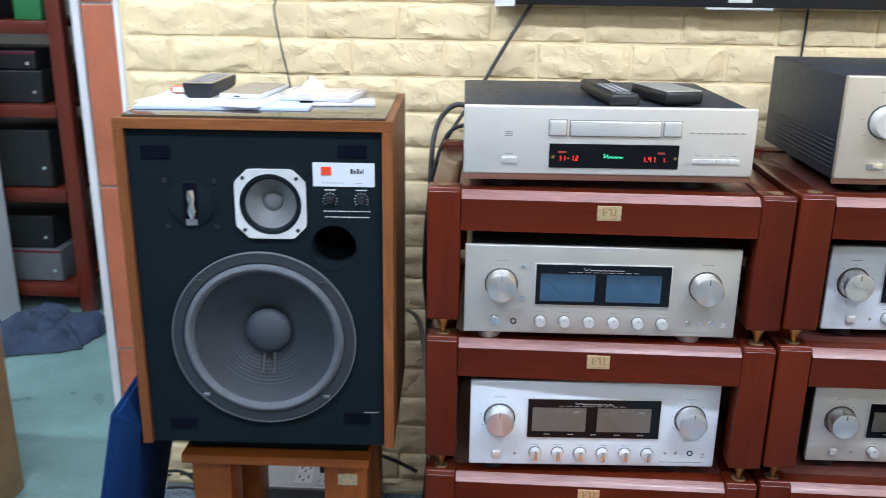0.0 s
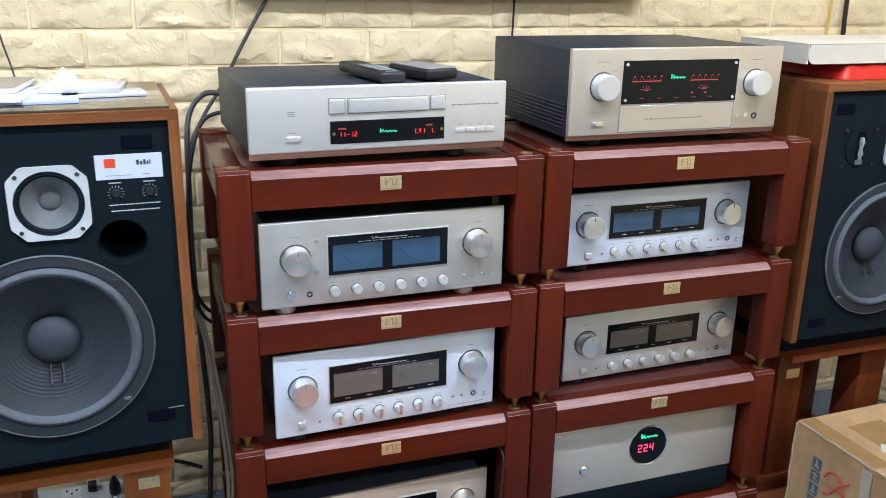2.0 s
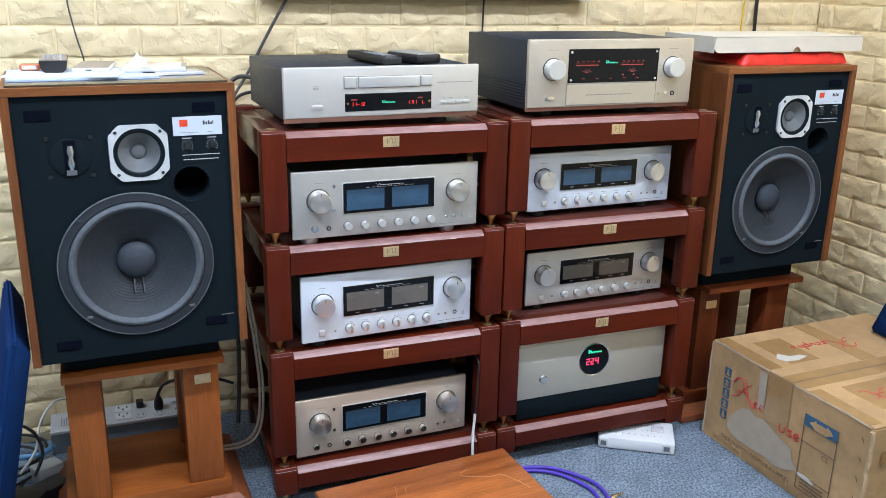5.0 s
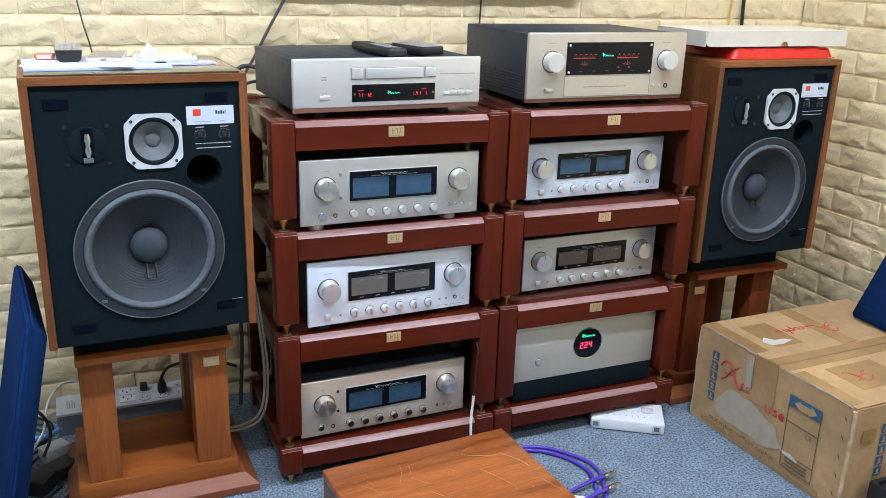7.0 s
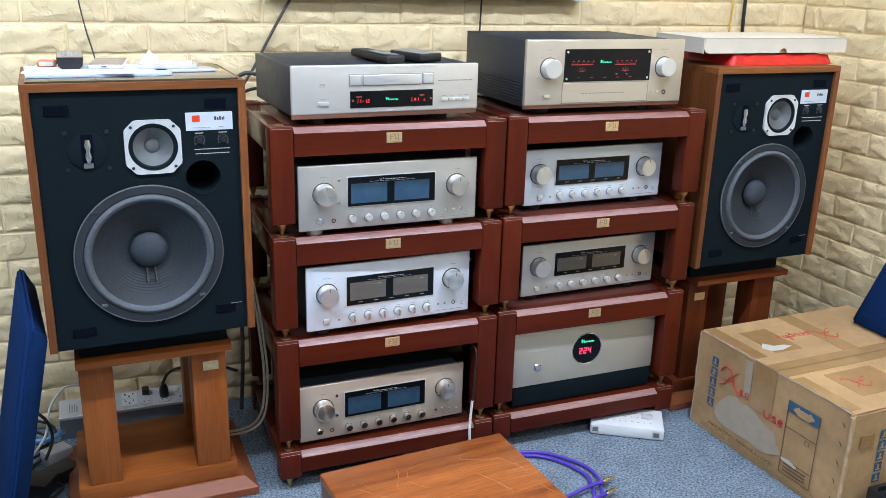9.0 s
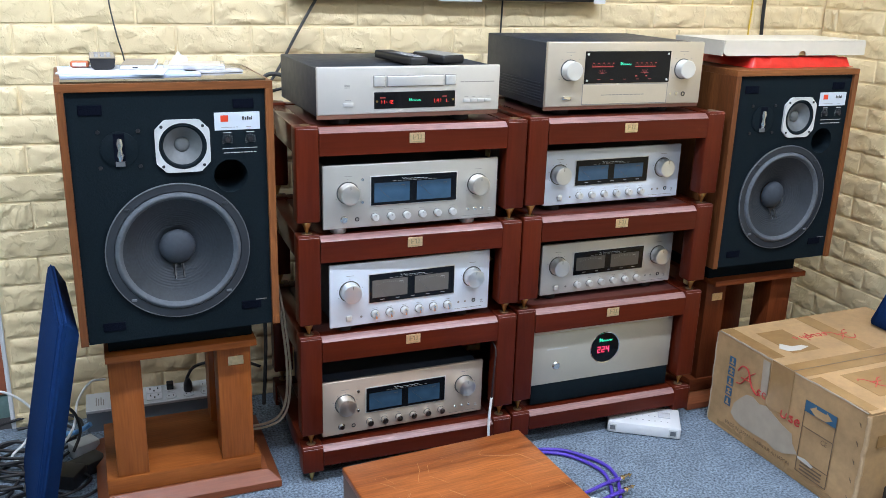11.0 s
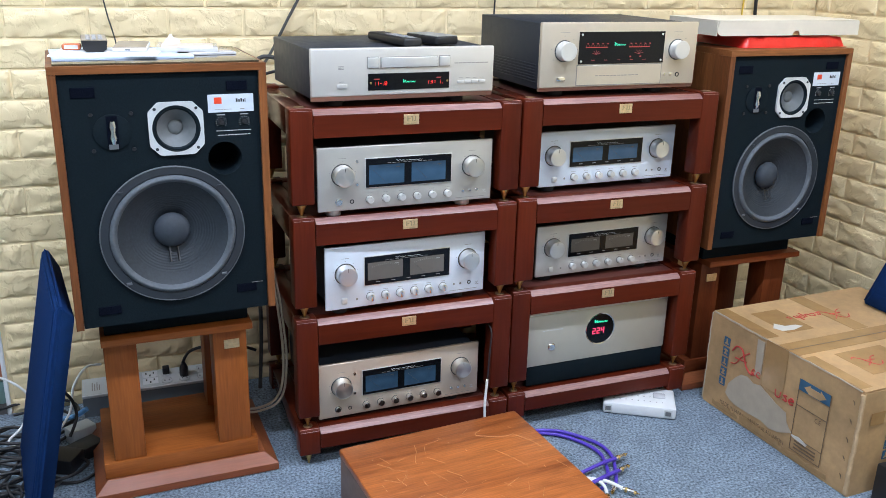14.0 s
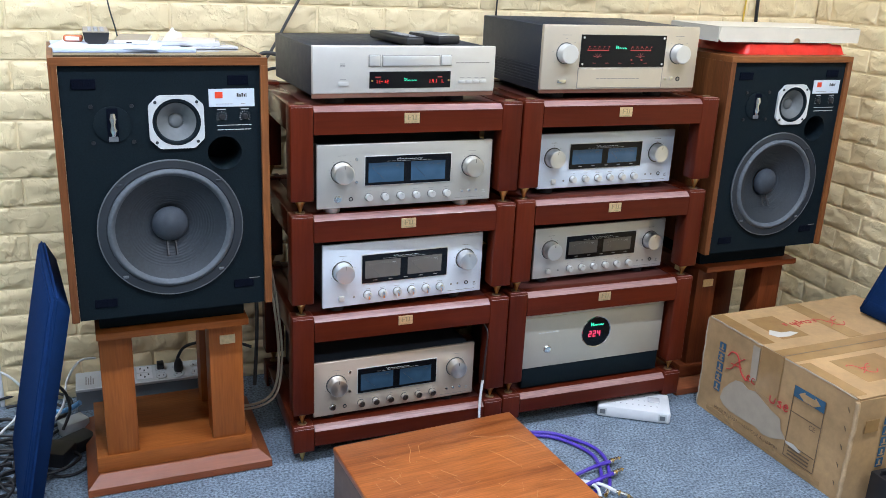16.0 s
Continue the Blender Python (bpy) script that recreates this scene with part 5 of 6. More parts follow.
cable("power_cable", [(-0.085, 0.46, 0.78), (-0.092, 0.44, 0.66), (-0.080, 0.42, 0.56), (-0.05, 0.42, 0.52), (0.00, 0.43, 0.49)], 0.0042, CABLE_BLACK, "black power cable looping behind the rack")
cable("speaker_cable", [(-0.14, 0.31, 0.62), (-0.095, 0.30, 0.60), (-0.072, 0.25, 0.50), (-0.060, 0.20, 0.36), (-0.058, 0.17, 0.24), (-0.075, 0.16, 0.15), (-0.12, 0.19, 0.10), (-0.20, 0.27, 0.06)], 0.0038, CABLE_TAN, "tan speaker cable hanging beside the stand")
cable("speaker_cable", [(-0.136, 0.304, 0.62), (-0.089, 0.295, 0.60), (-0.065, 0.246, 0.50), (-0.052, 0.196, 0.36), (-0.050, 0.166, 0.24), (-0.069, 0.154, 0.143), (-0.118, 0.184, 0.093), (-0.20, 0.264, 0.053)], 0.0034, CABLE_TAN, "tan speaker cable running beside its twin")
cable("power_cable", [(-0.10, 0.37, 0.19), (-0.155, 0.39, 0.205), (-0.225, 0.455, 0.185), (-0.278, 0.495, 0.158), (-0.300, 0.506, 0.122), (-0.300, 0.507, 0.113)], 0.0045, CABLE_BLACK, "black power cable plugged into the socket strip")
cable("power_cable", [(0.482, 0.10, 0.345), (0.482, 0.02, 0.340), (0.482, -0.007, 0.325), (0.478, -0.010, 0.27), (0.474, -0.010, 0.183)], 0.0022, CABLE_BLACK, "dark cable down the side of the amplifier")
cable("signal_cable", [(0.474, -0.010, 0.186), (0.473, -0.010, 0.17), (0.469, -0.011, 0.10), (0.472, -0.020, 0.012), (0.47, -0.07, 0.008), (0.44, -0.14, 0.008)], 0.0038, CABLE_WHITE, "white cable hanging over the rack base")

# ---- floor things on the left ----


def grille(m, label):
    """A cloth-covered grille: a padded front with sloped edges on a wrapped board; u across, v up, thickness along the third axis."""
    g = thing("speaker_grille", m, label, "speaker grille", "blue loudspeaker grilles")
    w, h, t, c = 0.43, 0.572, 0.045, 0.040
    bm = bmesh.new()
    lo = [bm.verts.new(p) for p in ((0.004, 0.004, -0.001), (w - 0.004, 0.004, -0.001), (w - 0.004, h - 0.004, -0.001), (0.004, h - 0.004, -0.001))]
    mi = [bm.verts.new(p) for p in ((0, 0, 0.010), (w, 0, 0.010), (w, h, 0.010), (0, h, 0.010))]
    hi = [bm.verts.new(p) for p in ((c, c, t), (w - c, c, t), (w - c, h - c, t), (c, h - c, t))]
    bm.faces.new(lo[::-1])
    bm.faces.new(hi)
    for a, b2 in ((lo, mi), (mi, hi)):
        for i in range(4):
            bm.faces.new((a[i], a[(i + 1) % 4], b2[(i + 1) % 4], b2[i]))
    bmesh.ops.bevel(bm, geom=bm.edges[:], offset=0.005, segments=3, affect="EDGES")
    bmesh.ops.recalc_face_normals(bm, faces=bm.faces[:])
    part("cloth", bm, BLUE_CLOTH, g, "navy blue stretched cloth", 60)
    part("backing", B(0.020, w - 0.020, 0.020, h - 0.020, -0.003, 0.004, bev=0.001), BLUE_CLOTH, g, "cloth-wrapped backing board")
    return g


# one stands on its edge against the loudspeaker's side, its padded front towards the loudspeaker
grille(Matrix(((-0.109, 0.205, 0.973, -0.701), (0.994, 0.022, 0.107, -0.108), (0.0, 0.979, -0.204, 0.0115), (0, 0, 0, 1))), "navy blue cloth loudspeaker grille leaning on its edge")


SOCKET_GREY = M("blue_grey_metal", (0.20, 0.225, 0.25), 0.5, 0.2, var=0.06)
so = thing("socket_box", pose(-0.588, 0.470, 0.0), "long grey multi-socket box with two black plugs", "socket box")
part("body", prism(bmesh.new(), [(0.0, 0.0), (0.0, 0.066), (0.088, 0.080), (0.088, 0.0)], 0.0, 0.362, "x"), SOCKET_GREY, so, "blue-grey metal body", None)
TILT = Matrix.Translation((0, 0, 0.066)) @ Matrix.Rotation(math.atan2(0.014, 0.088), 4, "X")


def on_top(bm):
    bmesh.ops.transform(bm, matrix=TILT, verts=bm.verts)
    return bm


part("top_panel", on_top(B(-0.001, 0.363, 0.004, 0.087, 0.0003, 0.0028, bev=0.0008, seg=1)), PVC_GREY, so, "pale grey socket panel")
part("front_rim", on_top(B(-0.001, 0.363, -0.0015, 0.0038, -0.006, 0.0032, bev=0.001, seg=1)), PVC_WHITE, so, "white front rim")
pr = bmesh.new()
for j, n in enumerate((0.040, 0.034, 0.040, 0.028)):
    box(pr, 0.026 + j * 0.0065, 0.029 + j * 0.0065, 0.022, 0.022 + n, 0.0028, 0.0032)
part("small_print", on_top(pr), INK, so, smooth=None)
for v in (0.014, 0.048):
    w4 = part("socket", on_top(B(0.168, 0.212, v, v + 0.031, 0.0029, 0.0050, bev=0.0008, seg=1)), PVC_WHITE, so, "white socket insert")
    pr = bmesh.new()
    for dx, dy in ((0.009, 0.017), (0.031, 0.017), (0.020, 0.006)):
        box(pr, 0.168 + dx, 0.172 + dx, v + dy, v + dy + 0.008, 0.0049, 0.0054)
    part("pin_holes", on_top(pr), BLACK, w4, smooth=None)
for u in (0.243, 0.294, 0.345):
    for v in (0.024, 0.062):
        w4 = part("socket", on_top(L([(0.0, 0.0040), (0.0135, 0.0040), (0.0150, 0.0055), (0.0165, 0.0045), (0.0168, 0.0027)], u - 0.006, v, 0, "z", 24)), PVC_GREY, so, "round grey socket")
        pr = bmesh.new()
        for dx in (-0.008, 0.005):
            box(pr, u - 0.006 + dx, u - 0.003 + dx, v - 0.003, v + 0.003, 0.0039, 0.0044)
        part("pin_holes", on_top(pr), BLACK, w4, smooth=None)
part("plug", on_top(B(0.227, 0.247, 0.052, 0.072, 0.004, 0.026, bev=0.003)), BLACK, so, "short black plug")
pl = part("plug", on_top(L([(0.0, 0.004), (0.0125, 0.004), (0.0135, 0.010), (0.0125, 0.030), (0.0085, 0.040), (0.006, 0.046), (0, 0.046)], 0.288, 0.040, 0, "z", 20)), BLACK, so, "tall black plug with a cable")
ad = thing("power_adapter", pose(-0.662, 0.225, 0.001, 0, 0, -28), "black power adapter brick on the carpet", "power adapter")
part("body", B(-0.07, 0.07, -0.035, 0.035, 0, 0.042, bev=0.005), BLACK, ad)
part("rating_label", B(-0.034, -0.006, -0.0362, -0.0348, 0.012, 0.030), PVC_WHITE, ad, smooth=None)
ad = thing("power_adapter", pose(-0.590, 0.255, 0.001, 0, 0, 35), "black power adapter brick beside the plinth", "power adapter")
part("body", B(-0.05, 0.05, -0.03, 0.03, 0, 0.036, bev=0.005), BLACK, ad)
solid("plug_block", B(-0.035, 0.035, -0.025, 0.025, 0, 0.045, bev=0.005), PVC_GREY, pose(-0.595, 0.345, 0.001, 0, 0, 30), "pale grey plug block", "plug")
for k, (cx, cy, rr) in enumerate(((-0.83, 0.26, 0.085), (-0.80, 0.06, 0.070), (-0.86, 0.16, 0.095), (-0.70, 0.11, 0.060), (-0.655, 0.17, 0.075), (-0.79, 0.36, 0.070))):
    pts = [(cx + rr * (1 + 0.12 * math.sin(3 * a)) * math.cos(a), cy + rr * 0.85 * math.sin(a), 0.006 + 0.003 * k + 0.006 * (1 + math.sin(2 * a + k))) for a in [i * 0.55 + 1.7 * k for i in range(13)]]
    cable("power_cable", pts, 0.0036 + 0.0005 * (k % 3), CABLE_BLACK, "black cable looped loosely on the carpet")
rnd = random.Random(11)
for k in range(5):
    cx, cy, rr = -0.745 + 0.02 * rnd.random(), 0.30 + 0.04 * k, 0.055 + 0.012 * k
    pts = [(cx + rr * 1.3 * math.cos(a), cy + rr * math.sin(a), 0.008 + 0.006 * k + 0.004 * math.sin(2 * a)) for a in [i * 0.65 + k for i in range(9)]]
    cable("power_cable", pts, 0.0042, CABLE_BLACK, "black cable coiled on the carpet")
for k in range(4):
    cx, cy, rr = -0.800 + 0.02 * rnd.random(), 0.11 + 0.045 * k, 0.060 + 0.010 * k
    pts = [(cx + rr * math.cos(a), cy + rr * 0.8 * math.sin(a), 0.007 + 0.007 * k + 0.004 * math.sin(3 * a)) for a in [i * 0.62 + 2 * k for i in range(10)]]
    cable("power_cable", pts, 0.0045, CABLE_BLACK, "black cable coiled on the carpet")
cable("signal_cable", [(-0.86, 0.44, 0.16), (-0.80, 0.43, 0.185), (-0.74, 0.42, 0.15), (-0.715, 0.41, 0.10), (-0.74, 0.36, 0.06), (-0.775, 0.34, 0.03), (-0.74, 0.32, 0.012)], 0.0035, CABLE_WHITE, "white cable looping up from the carpet")
cable("signal_cable", [(-0.53, 0.50, 0.150), (-0.570, 0.47, 0.160), (-0.605, 0.43, 0.125), (-0.62, 0.38, 0.07), (-0.66, 0.34, 0.03)], 0.0035, CABLE_WHITE, "white cable leaving the socket box")
cable("power_cable", [(-0.72, 0.40, 0.14), (-0.66, 0.38, 0.155), (-0.615, 0.36, 0.13), (-0.600, 0.34, 0.08), (-0.62, 0.30, 0.04)], 0.0042, CABLE_BLACK, "black cable arching over the adapters")
cable("network_cable", [(-0.72, 0.42, 0.035), (-0.66, 0.40, 0.045), (-0.61, 0.39, 0.052), (-0.575, 0.38, 0.075)], 0.0075, CABLE_BLUE, "thick blue cable on the carpet")
solid("power_cable", sweep(bmesh.new(), [(-0.88, 0.16, 0.006), (-0.80, 0.10, 0.006), (-0.70, 0.14, 0.006), (-0.60, 0.12, 0.006), (-0.55, 0.16, 0.006)], 0.004, 8), CABLE_BLACK, pose(0, 0, 0), "black cable lying on the carpet", "cable", smooth=60)

# ---- low veneered plinth box in front ----
TZ = 0.16
pb = thing("wooden_box", pose(0.004, -0.186, 0, 0, 0, 4.3), "low orange-brown veneered box with a scratched top", "wooden box")
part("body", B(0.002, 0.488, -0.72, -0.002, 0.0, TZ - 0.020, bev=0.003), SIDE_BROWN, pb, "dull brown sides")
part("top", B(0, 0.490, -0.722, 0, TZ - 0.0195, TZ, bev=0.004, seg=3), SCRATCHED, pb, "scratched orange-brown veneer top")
rnd = random.Random(7)
marks = [((0.36, -0.055), (0.335, -0.075), (0.395, -0.105), (0.425, -0.105)), ((0.425, -0.105), (0.452, -0.155), (0.460, -0.185)), ((0.345, -0.150), (0.365, -0.19), (0.382, -0.235)),
         ((0.175, -0.055), (0.168, -0.085)), ((0.168, -0.085), (0.150, -0.120), (0.146, -0.135)), ((0.195, -0.07), (0.185, -0.10)), ((0.06, -0.10), (0.085, -0.13)),
         ((0.20, -0.19), (0.225, -0.225)), ((0.08, -0.17), (0.09, -0.21)), ((0.46, -0.25), (0.475, -0.30)), ((0.30, -0.30), (0.34, -0.28)), ((0.14, -0.26), (0.165, -0.31))]
for i in range(70):
    a = (0.03 + 0.41 * rnd.random(), -0.04 - 0.62 * rnd.random())
    an, l = rnd.random() * 6.28, 0.005 + 0.05 * rnd.random() ** 2
    marks.append((a, (a[0] + l * math.cos(an), a[1] + l * math.sin(an))))
for i, mk in enumerate(marks):
    bm = sweep(bmesh.new(), [(x, y, TZ + 0.00002) for x, y in mk], 0.0002 + 0.0002 * rnd.random() if i > 11 else 0.0005, 4, 4)
    part("scratch", bm, SCRATCH, pb, smooth=None)

# ---- floor things on the right ----
cable("signal_cable", [(0.52, -0.06, 0.008), (0.60, -0.030, 0.008), (0.66, -0.042, 0.008), (0.704, -0.071, 0.008), (0.757, -0.145, 0.008), (0.765, -0.205, 0.008), (0.747, -0.260, 0.008), (0.712, -0.325, 0.008), (0.692, -0.351, 0.010)], 0.0052, CABLE_PURPLE, "purple braided interconnect cable on the carpet")
cable("signal_cable", [(0.52, -0.09, 0.008), (0.60, -0.048, 0.008), (0.65, -0.058, 0.008), (0.690, -0.088, 0.008), (0.724, -0.142, 0.008), (0.738, -0.200, 0.008), (0.720, -0.265, 0.008), (0.694, -0.311, 0.008), (0.655, -0.348, 0.008)], 0.0052, CABLE_PURPLE, "purple braided interconnect cable on the carpet")
cable("signal_cable", [(0.53, -0.300, 0.010), (0.60, -0.283, 0.012), (0.66, -0.272, 0.018), (0.71, -0.262, 0.022), (0.756, -0.252, 0.020)], 0.0052, CABLE_PURPLE, "purple braided interconnect cable end")
cable("signal_cable", [(0.53, -0.345, 0.010), (0.60, -0.338, 0.014), (0.65, -0.330, 0.022), (0.69, -0.320, 0.024), (0.734, -0.305, 0.020)], 0.0052, CABLE_PURPLE, "purple braided interconnect cable end")
cable("signal_cable", [(0.53, -0.270, 0.008), (0.60, -0.282, 0.009), (0.634, -0.294, 0.010), (0.676, -0.337, 0.018), (0.705, -0.374, 0.012)], 0.0046, CABLE_WHITE, "white interconnect cable end")
cable("signal_cable", [(0.54, -0.295, 0.008), (0.61, -0.305, 0.010), (0.650, -0.325, 0.018), (0.660, -0.350, 0.016), (0.650, -0.382, 0.011)], 0.0046, CABLE_WHITE, "white interconnect cable end")


def cable_plug(x, y, z, yaw, pitch, label):
    p = thing("cable_plug", pose(x, y, z, 0, pitch, yaw), label, "cable plug", "gold and silver cable plugs")
    part("barrel", L([(0, 0), (0.0055, 0), (0.0062, 0.004), (0.0062, 0.026), (0.0048, 0.030)], 0, 0, 0, "x", 16), CHROME, p)
    part("collar", L([(0.0066, 0.006), (0.007, 0.008), (0.0066, 0.012)], 0, 0, 0, "x", 16), BRASS, p, "gold collar")
    part("pin", L([(0.0048, 0.029), (0.0050, 0.036), (0.0016, 0.036), (0.0016, 0.044), (0, 0.045)], 0, 0, 0, "x", 12), BRASS, p)
    return p


cable_plug(0.754, -0.2525, 0.020, 14, 0, "gold-collared cable plug on the carpet")
cable_plug(0.732, -0.3055, 0.020, 17, 0, "gold-collared cable plug on the carpet")
cable_plug(0.703, -0.372, 0.012, -52, 0, "silver cable plug on the carpet")
cable_plug(0.650, -0.380, 0.011, -106, 0, "silver cable plug on the carpet")
cable_plug(0.694, -0.348, 0.010, -132, 0, "silver cable plug on the carpet")

# white socket strip lying askew on the carpet
ws = thing("socket_strip", pose(0.872, 0.010, 0.002, 0, 0, -31.5), "white plastic socket strip lying on the carpet", "socket strip")
part("body", B(0, 0.215, -0.002, 0.125, 0, 0.036, bev=0.006), PVC_WHITE, ws)
for u in (0.003, 0.180):
    e = part("end_clip", B(u, u + 0.024, -0.0035, 0.000, 0.006, 0.030, bev=0.001, seg=1), PVC_GREY, ws)
    part("slot", B(u + 0.004, u + 0.020, -0.0042, -0.003, 0.011, 0.025), GREY_GOODS, e, smooth=None)
bm = bmesh.new()
for i in range(9):
    for j in range(3):
        box(bm, 0.03 + i * 0.018, 0.034 + i * 0.018, 0.03 + j * 0.030, 0.033 + j * 0.030, 0.0358, 0.0364)
part("holes", bm, GREY_GOODS, ws, smooth=None)
part("switch", B(0.150, 0.185, 0.055, 0.085, 0.0355, 0.041, bev=0.002), CLEAR_CASE, ws)


# cardboard carton
CX, CY, CZ = 0.60, 0.567, 0.296
cb = thing("carton", pose(1.219, -0.013, 0, 0, 0, 2.2), "worn brown cardboard carton with red print and torn tape", "carton")
body = bmesh.new()
t = bmesh.new()
bmesh.ops.create_cube(t, size=1)
bmesh.ops.subdivide_edges(t, edges=t.edges[:], cuts=7, use_grid_fill=True)
for v in t.verts:
    p = Vector(((v.co.x + 0.5) * CX, (v.co.y - 0.5) * CY, (v.co.z + 0.5) * CZ))
    k = 0.0035
    q = noise.noise_vector(p * 6.0)
    edge = 1.0 if v.co.z > -0.49 else 0.0
    v.co = p + Vector((q.x * k, q.y * k, q.z * k * edge))
merge(body, t)
part("body", body, CARD, cb, smooth=30)
# lid flaps meet in a seam along x
for y0, y1 in ((-CY + 0.003, -0.31), (-0.305, -0.003)):
    part("top_flap", B(0.002, CX - 0.002, y0, y1, CZ + 0.0015, CZ + 0.0055, bev=0.001, seg=1), CARD, cb)
part("tape", B(-0.0012, CX, -0.345, -0.270, CZ + 0.0058, CZ + 0.0066), CARD_TAPE, cb, "brown packing tape along the seam", None)
part("seam", B(-0.0010, CX, -0.3095, -0.3060, CZ + 0.0067, CZ + 0.0071), CARD_INK, cb, "dark gap between the flaps", None)
part("tape", B(-0.0048, -0.0040, -0.315, -0.232, CZ - 0.135, CZ + 0.0060), CARD_TAPE, cb, "brown packing tape folded over the edge", None)
for x0, x1, y0, y1 in ((0.085, 0.185, -0.215, -0.065), (0.003, 0.045, -0.225, -0.008), (0.29, 0.345, -0.265, -0.005), (0.10, 0.27, -0.50, -0.37), (0.003, 0.04, -0.55, -0.36), (0.40, 0.46, -0.55, -0.33)):
    part("tape", B(x0, x1, y0, y1, CZ + 0.0057, CZ + 0.0063), CARD_TAPE, cb, "piece of brown packing tape", None)


# side face (towards the racks' open floor): u runs from the far corner to the near one
def side(bm, outline):
    return prism(bm, [(-u, z) for u, z in outline], -0.0052, -0.0040, "x")


def side_box(bm, u0, u1, z0, z1):
    return box(bm, -0.0050, -0.0040, -u1, -u0, z0, z1)


rag = [(0.100, 0.074), (0.108, 0.108), (0.131, 0.136), (0.152, 0.156), (0.179, 0.162), (0.205, 0.152), (0.232, 0.159), (0.262, 0.148), (0.297, 0.135), (0.337, 0.126), (0.344, 0.100), (0.366, 0.078), (0.344, 0.068),
       (0.319, 0.056), (0.285, 0.050), (0.252, 0.058), (0.200, 0.054), (0.146, 0.053), (0.118, 0.060)]
part("torn_patch", side(bmesh.new(), rag[::-1]), CARD_GREY, cb, "pale torn paper patch", None)
part("torn_patch", side(bmesh.new(), [(0.198, 0.290), (0.225, 0.290), (0.228, 0.190), (0.204, 0.180)]), CARD_GREY, cb, "torn strip left by tape", None)
part("torn_patch", side(bmesh.new(), [(0.366, 0.076), (0.372, 0.070), (0.420, 0.066), (0.424, 0.073), (0.395, 0.080)][::-1]), WHITE_TORN, cb, "white torn paper patch", None)
for j in range(5):
    bm = bmesh.new()
    side_box(bm, 0.067, 0.092, 0.089 + j * 0.0325, 0.115 + j * 0.0325)
    s = part("handling_sign", bm, CARD_BLUE, cb, "blue handling pictogram", None)
    bm = bmesh.new()
    box(bm, -0.0054, -0.0049, -0.087, -0.072, 0.093 + j * 0.0325, 0.097 + j * 0.0325)
    if j in (1, 3):
        box(bm, -0.0054, -0.0049, -0.088, -0.071, 0.104 + j * 0.0325, 0.1075 + j * 0.0325)
    box(bm, -0.0054, -0.0049, -0.0825, -0.0765, 0.097 + j * 0.0325, 0.111 + j * 0.0325)
    part("pictogram", bm, CARD, s, smooth=None)


def script(pts, r, m):
    """A brushed red stroke on the carton."""
    return stroke([m @ Vector(p) for p in pts], r)


ARM = [((0.0, 0.05), (0.02, 0.075), (0.05, 0.07), (0.075, 0.02), (0.105, 0.0), (0.115, 0.012)), ((0.085, 0.075), (0.05, 0.045), (0.025, 0.01), (0.0, 0.0)), ((0.02, 0.030), (0.075, 0.034))]
TAIL = [((0.125, 0.022), (0.112, 0.024), (0.108, 0.008), (0.122, 0.004)), ((0.150, 0.022), (0.137, 0.024), (0.133, 0.008), (0.147, 0.004)), ((0.158, 0.024), (0.160, 0.006), (0.175, 0.006), (0.178, 0.024)),
        ((0.187, -0.014), (0.187, 0.024), (0.203, 0.020), (0.201, 0.006), (0.188, 0.006)), ((0.212, 0.046), (0.212, 0.004), (0.214, 0.022), (0.226, 0.020), (0.227, 0.004))]
END = [((0.262, 0.022), (0.250, 0.020), (0.260, 0.012), (0.262, 0.005), (0.249, 0.006)), ((0.272, 0.014), (0.288, 0.016), (0.281, 0.024), (0.271, 0.014), (0.278, 0.004), (0.288, 0.007))]
mface = Matrix(((0, 0, 0, -0.0046), (-0.80, 0, 0, -0.106), (0, 0.80, 0, 0.174), (0, 0, 0, 1)))
mend = Matrix(((0, 0, 0, -0.0046), (-0.95, 0, 0, -0.139), (0, 0.95, 0, 0.153), (0, 0, 0, 1)))
for k, st in enumerate(ARM + TAIL[:2]):
    part("red_stroke", script([(u, v, 0) for u, v in st], 0.0024 if k == 0 else 0.0018, mface), CARD_RED, cb, smooth=None)
for st in TAIL[2:3] + [[(u - 0.060, v) for u, v in q] for q in END]:
    part("red_stroke", script([(u, v, 0) for u, v in st], 0.0021, mend), CARD_RED, cb, smooth=None)
for rz, ox, oy, k, strokes in ((178, 0.372, -0.128, 0.78, ARM + TAIL + END[:1]), (172, 0.195, -0.415, 0.66, ARM)):
    mt = pose(ox, oy, CZ + 0.0062, 0, 0, rz) @ Matrix.Scale(k, 4)
    for st in strokes:
        part("red_stroke", script([(u, v, 0) for u, v in st], 0.0015, mt), CARD_RED, cb, smooth=None)
part("torn_patch", prism(bmesh.new(), [(0.07, -0.175), (0.095, -0.150), (0.115, -0.175), (0.150, -0.178), (0.165, -0.192), (0.120, -0.205), (0.082, -0.200)][::-1], CZ + 0.0064, CZ + 0.0070, "z"), WHITE_TORN, cb, "white torn paper patch", None)
# a stained band left by water along the bottom
for k, (u0, u1, top) in enumerate(((0.05, 0.16, 0.020), (0.17, 0.33, 0.024), (0.34, 0.50, 0.018))):
    n = 9
    line = [(u0 + (u1 - u0) * i / n, top * (0.75 + 0.5 * noise.noise((i * 0.9, k * 3.1, 0.4)))) for i in range(n + 1)]
    part("stain", side(bmesh.new(), ([(u1, 0.012), (u0, 0.012)] + [(u, 0.012 + z) for u, z in line])[::-1]), CARD_STAIN, cb, "darker water stain", None)
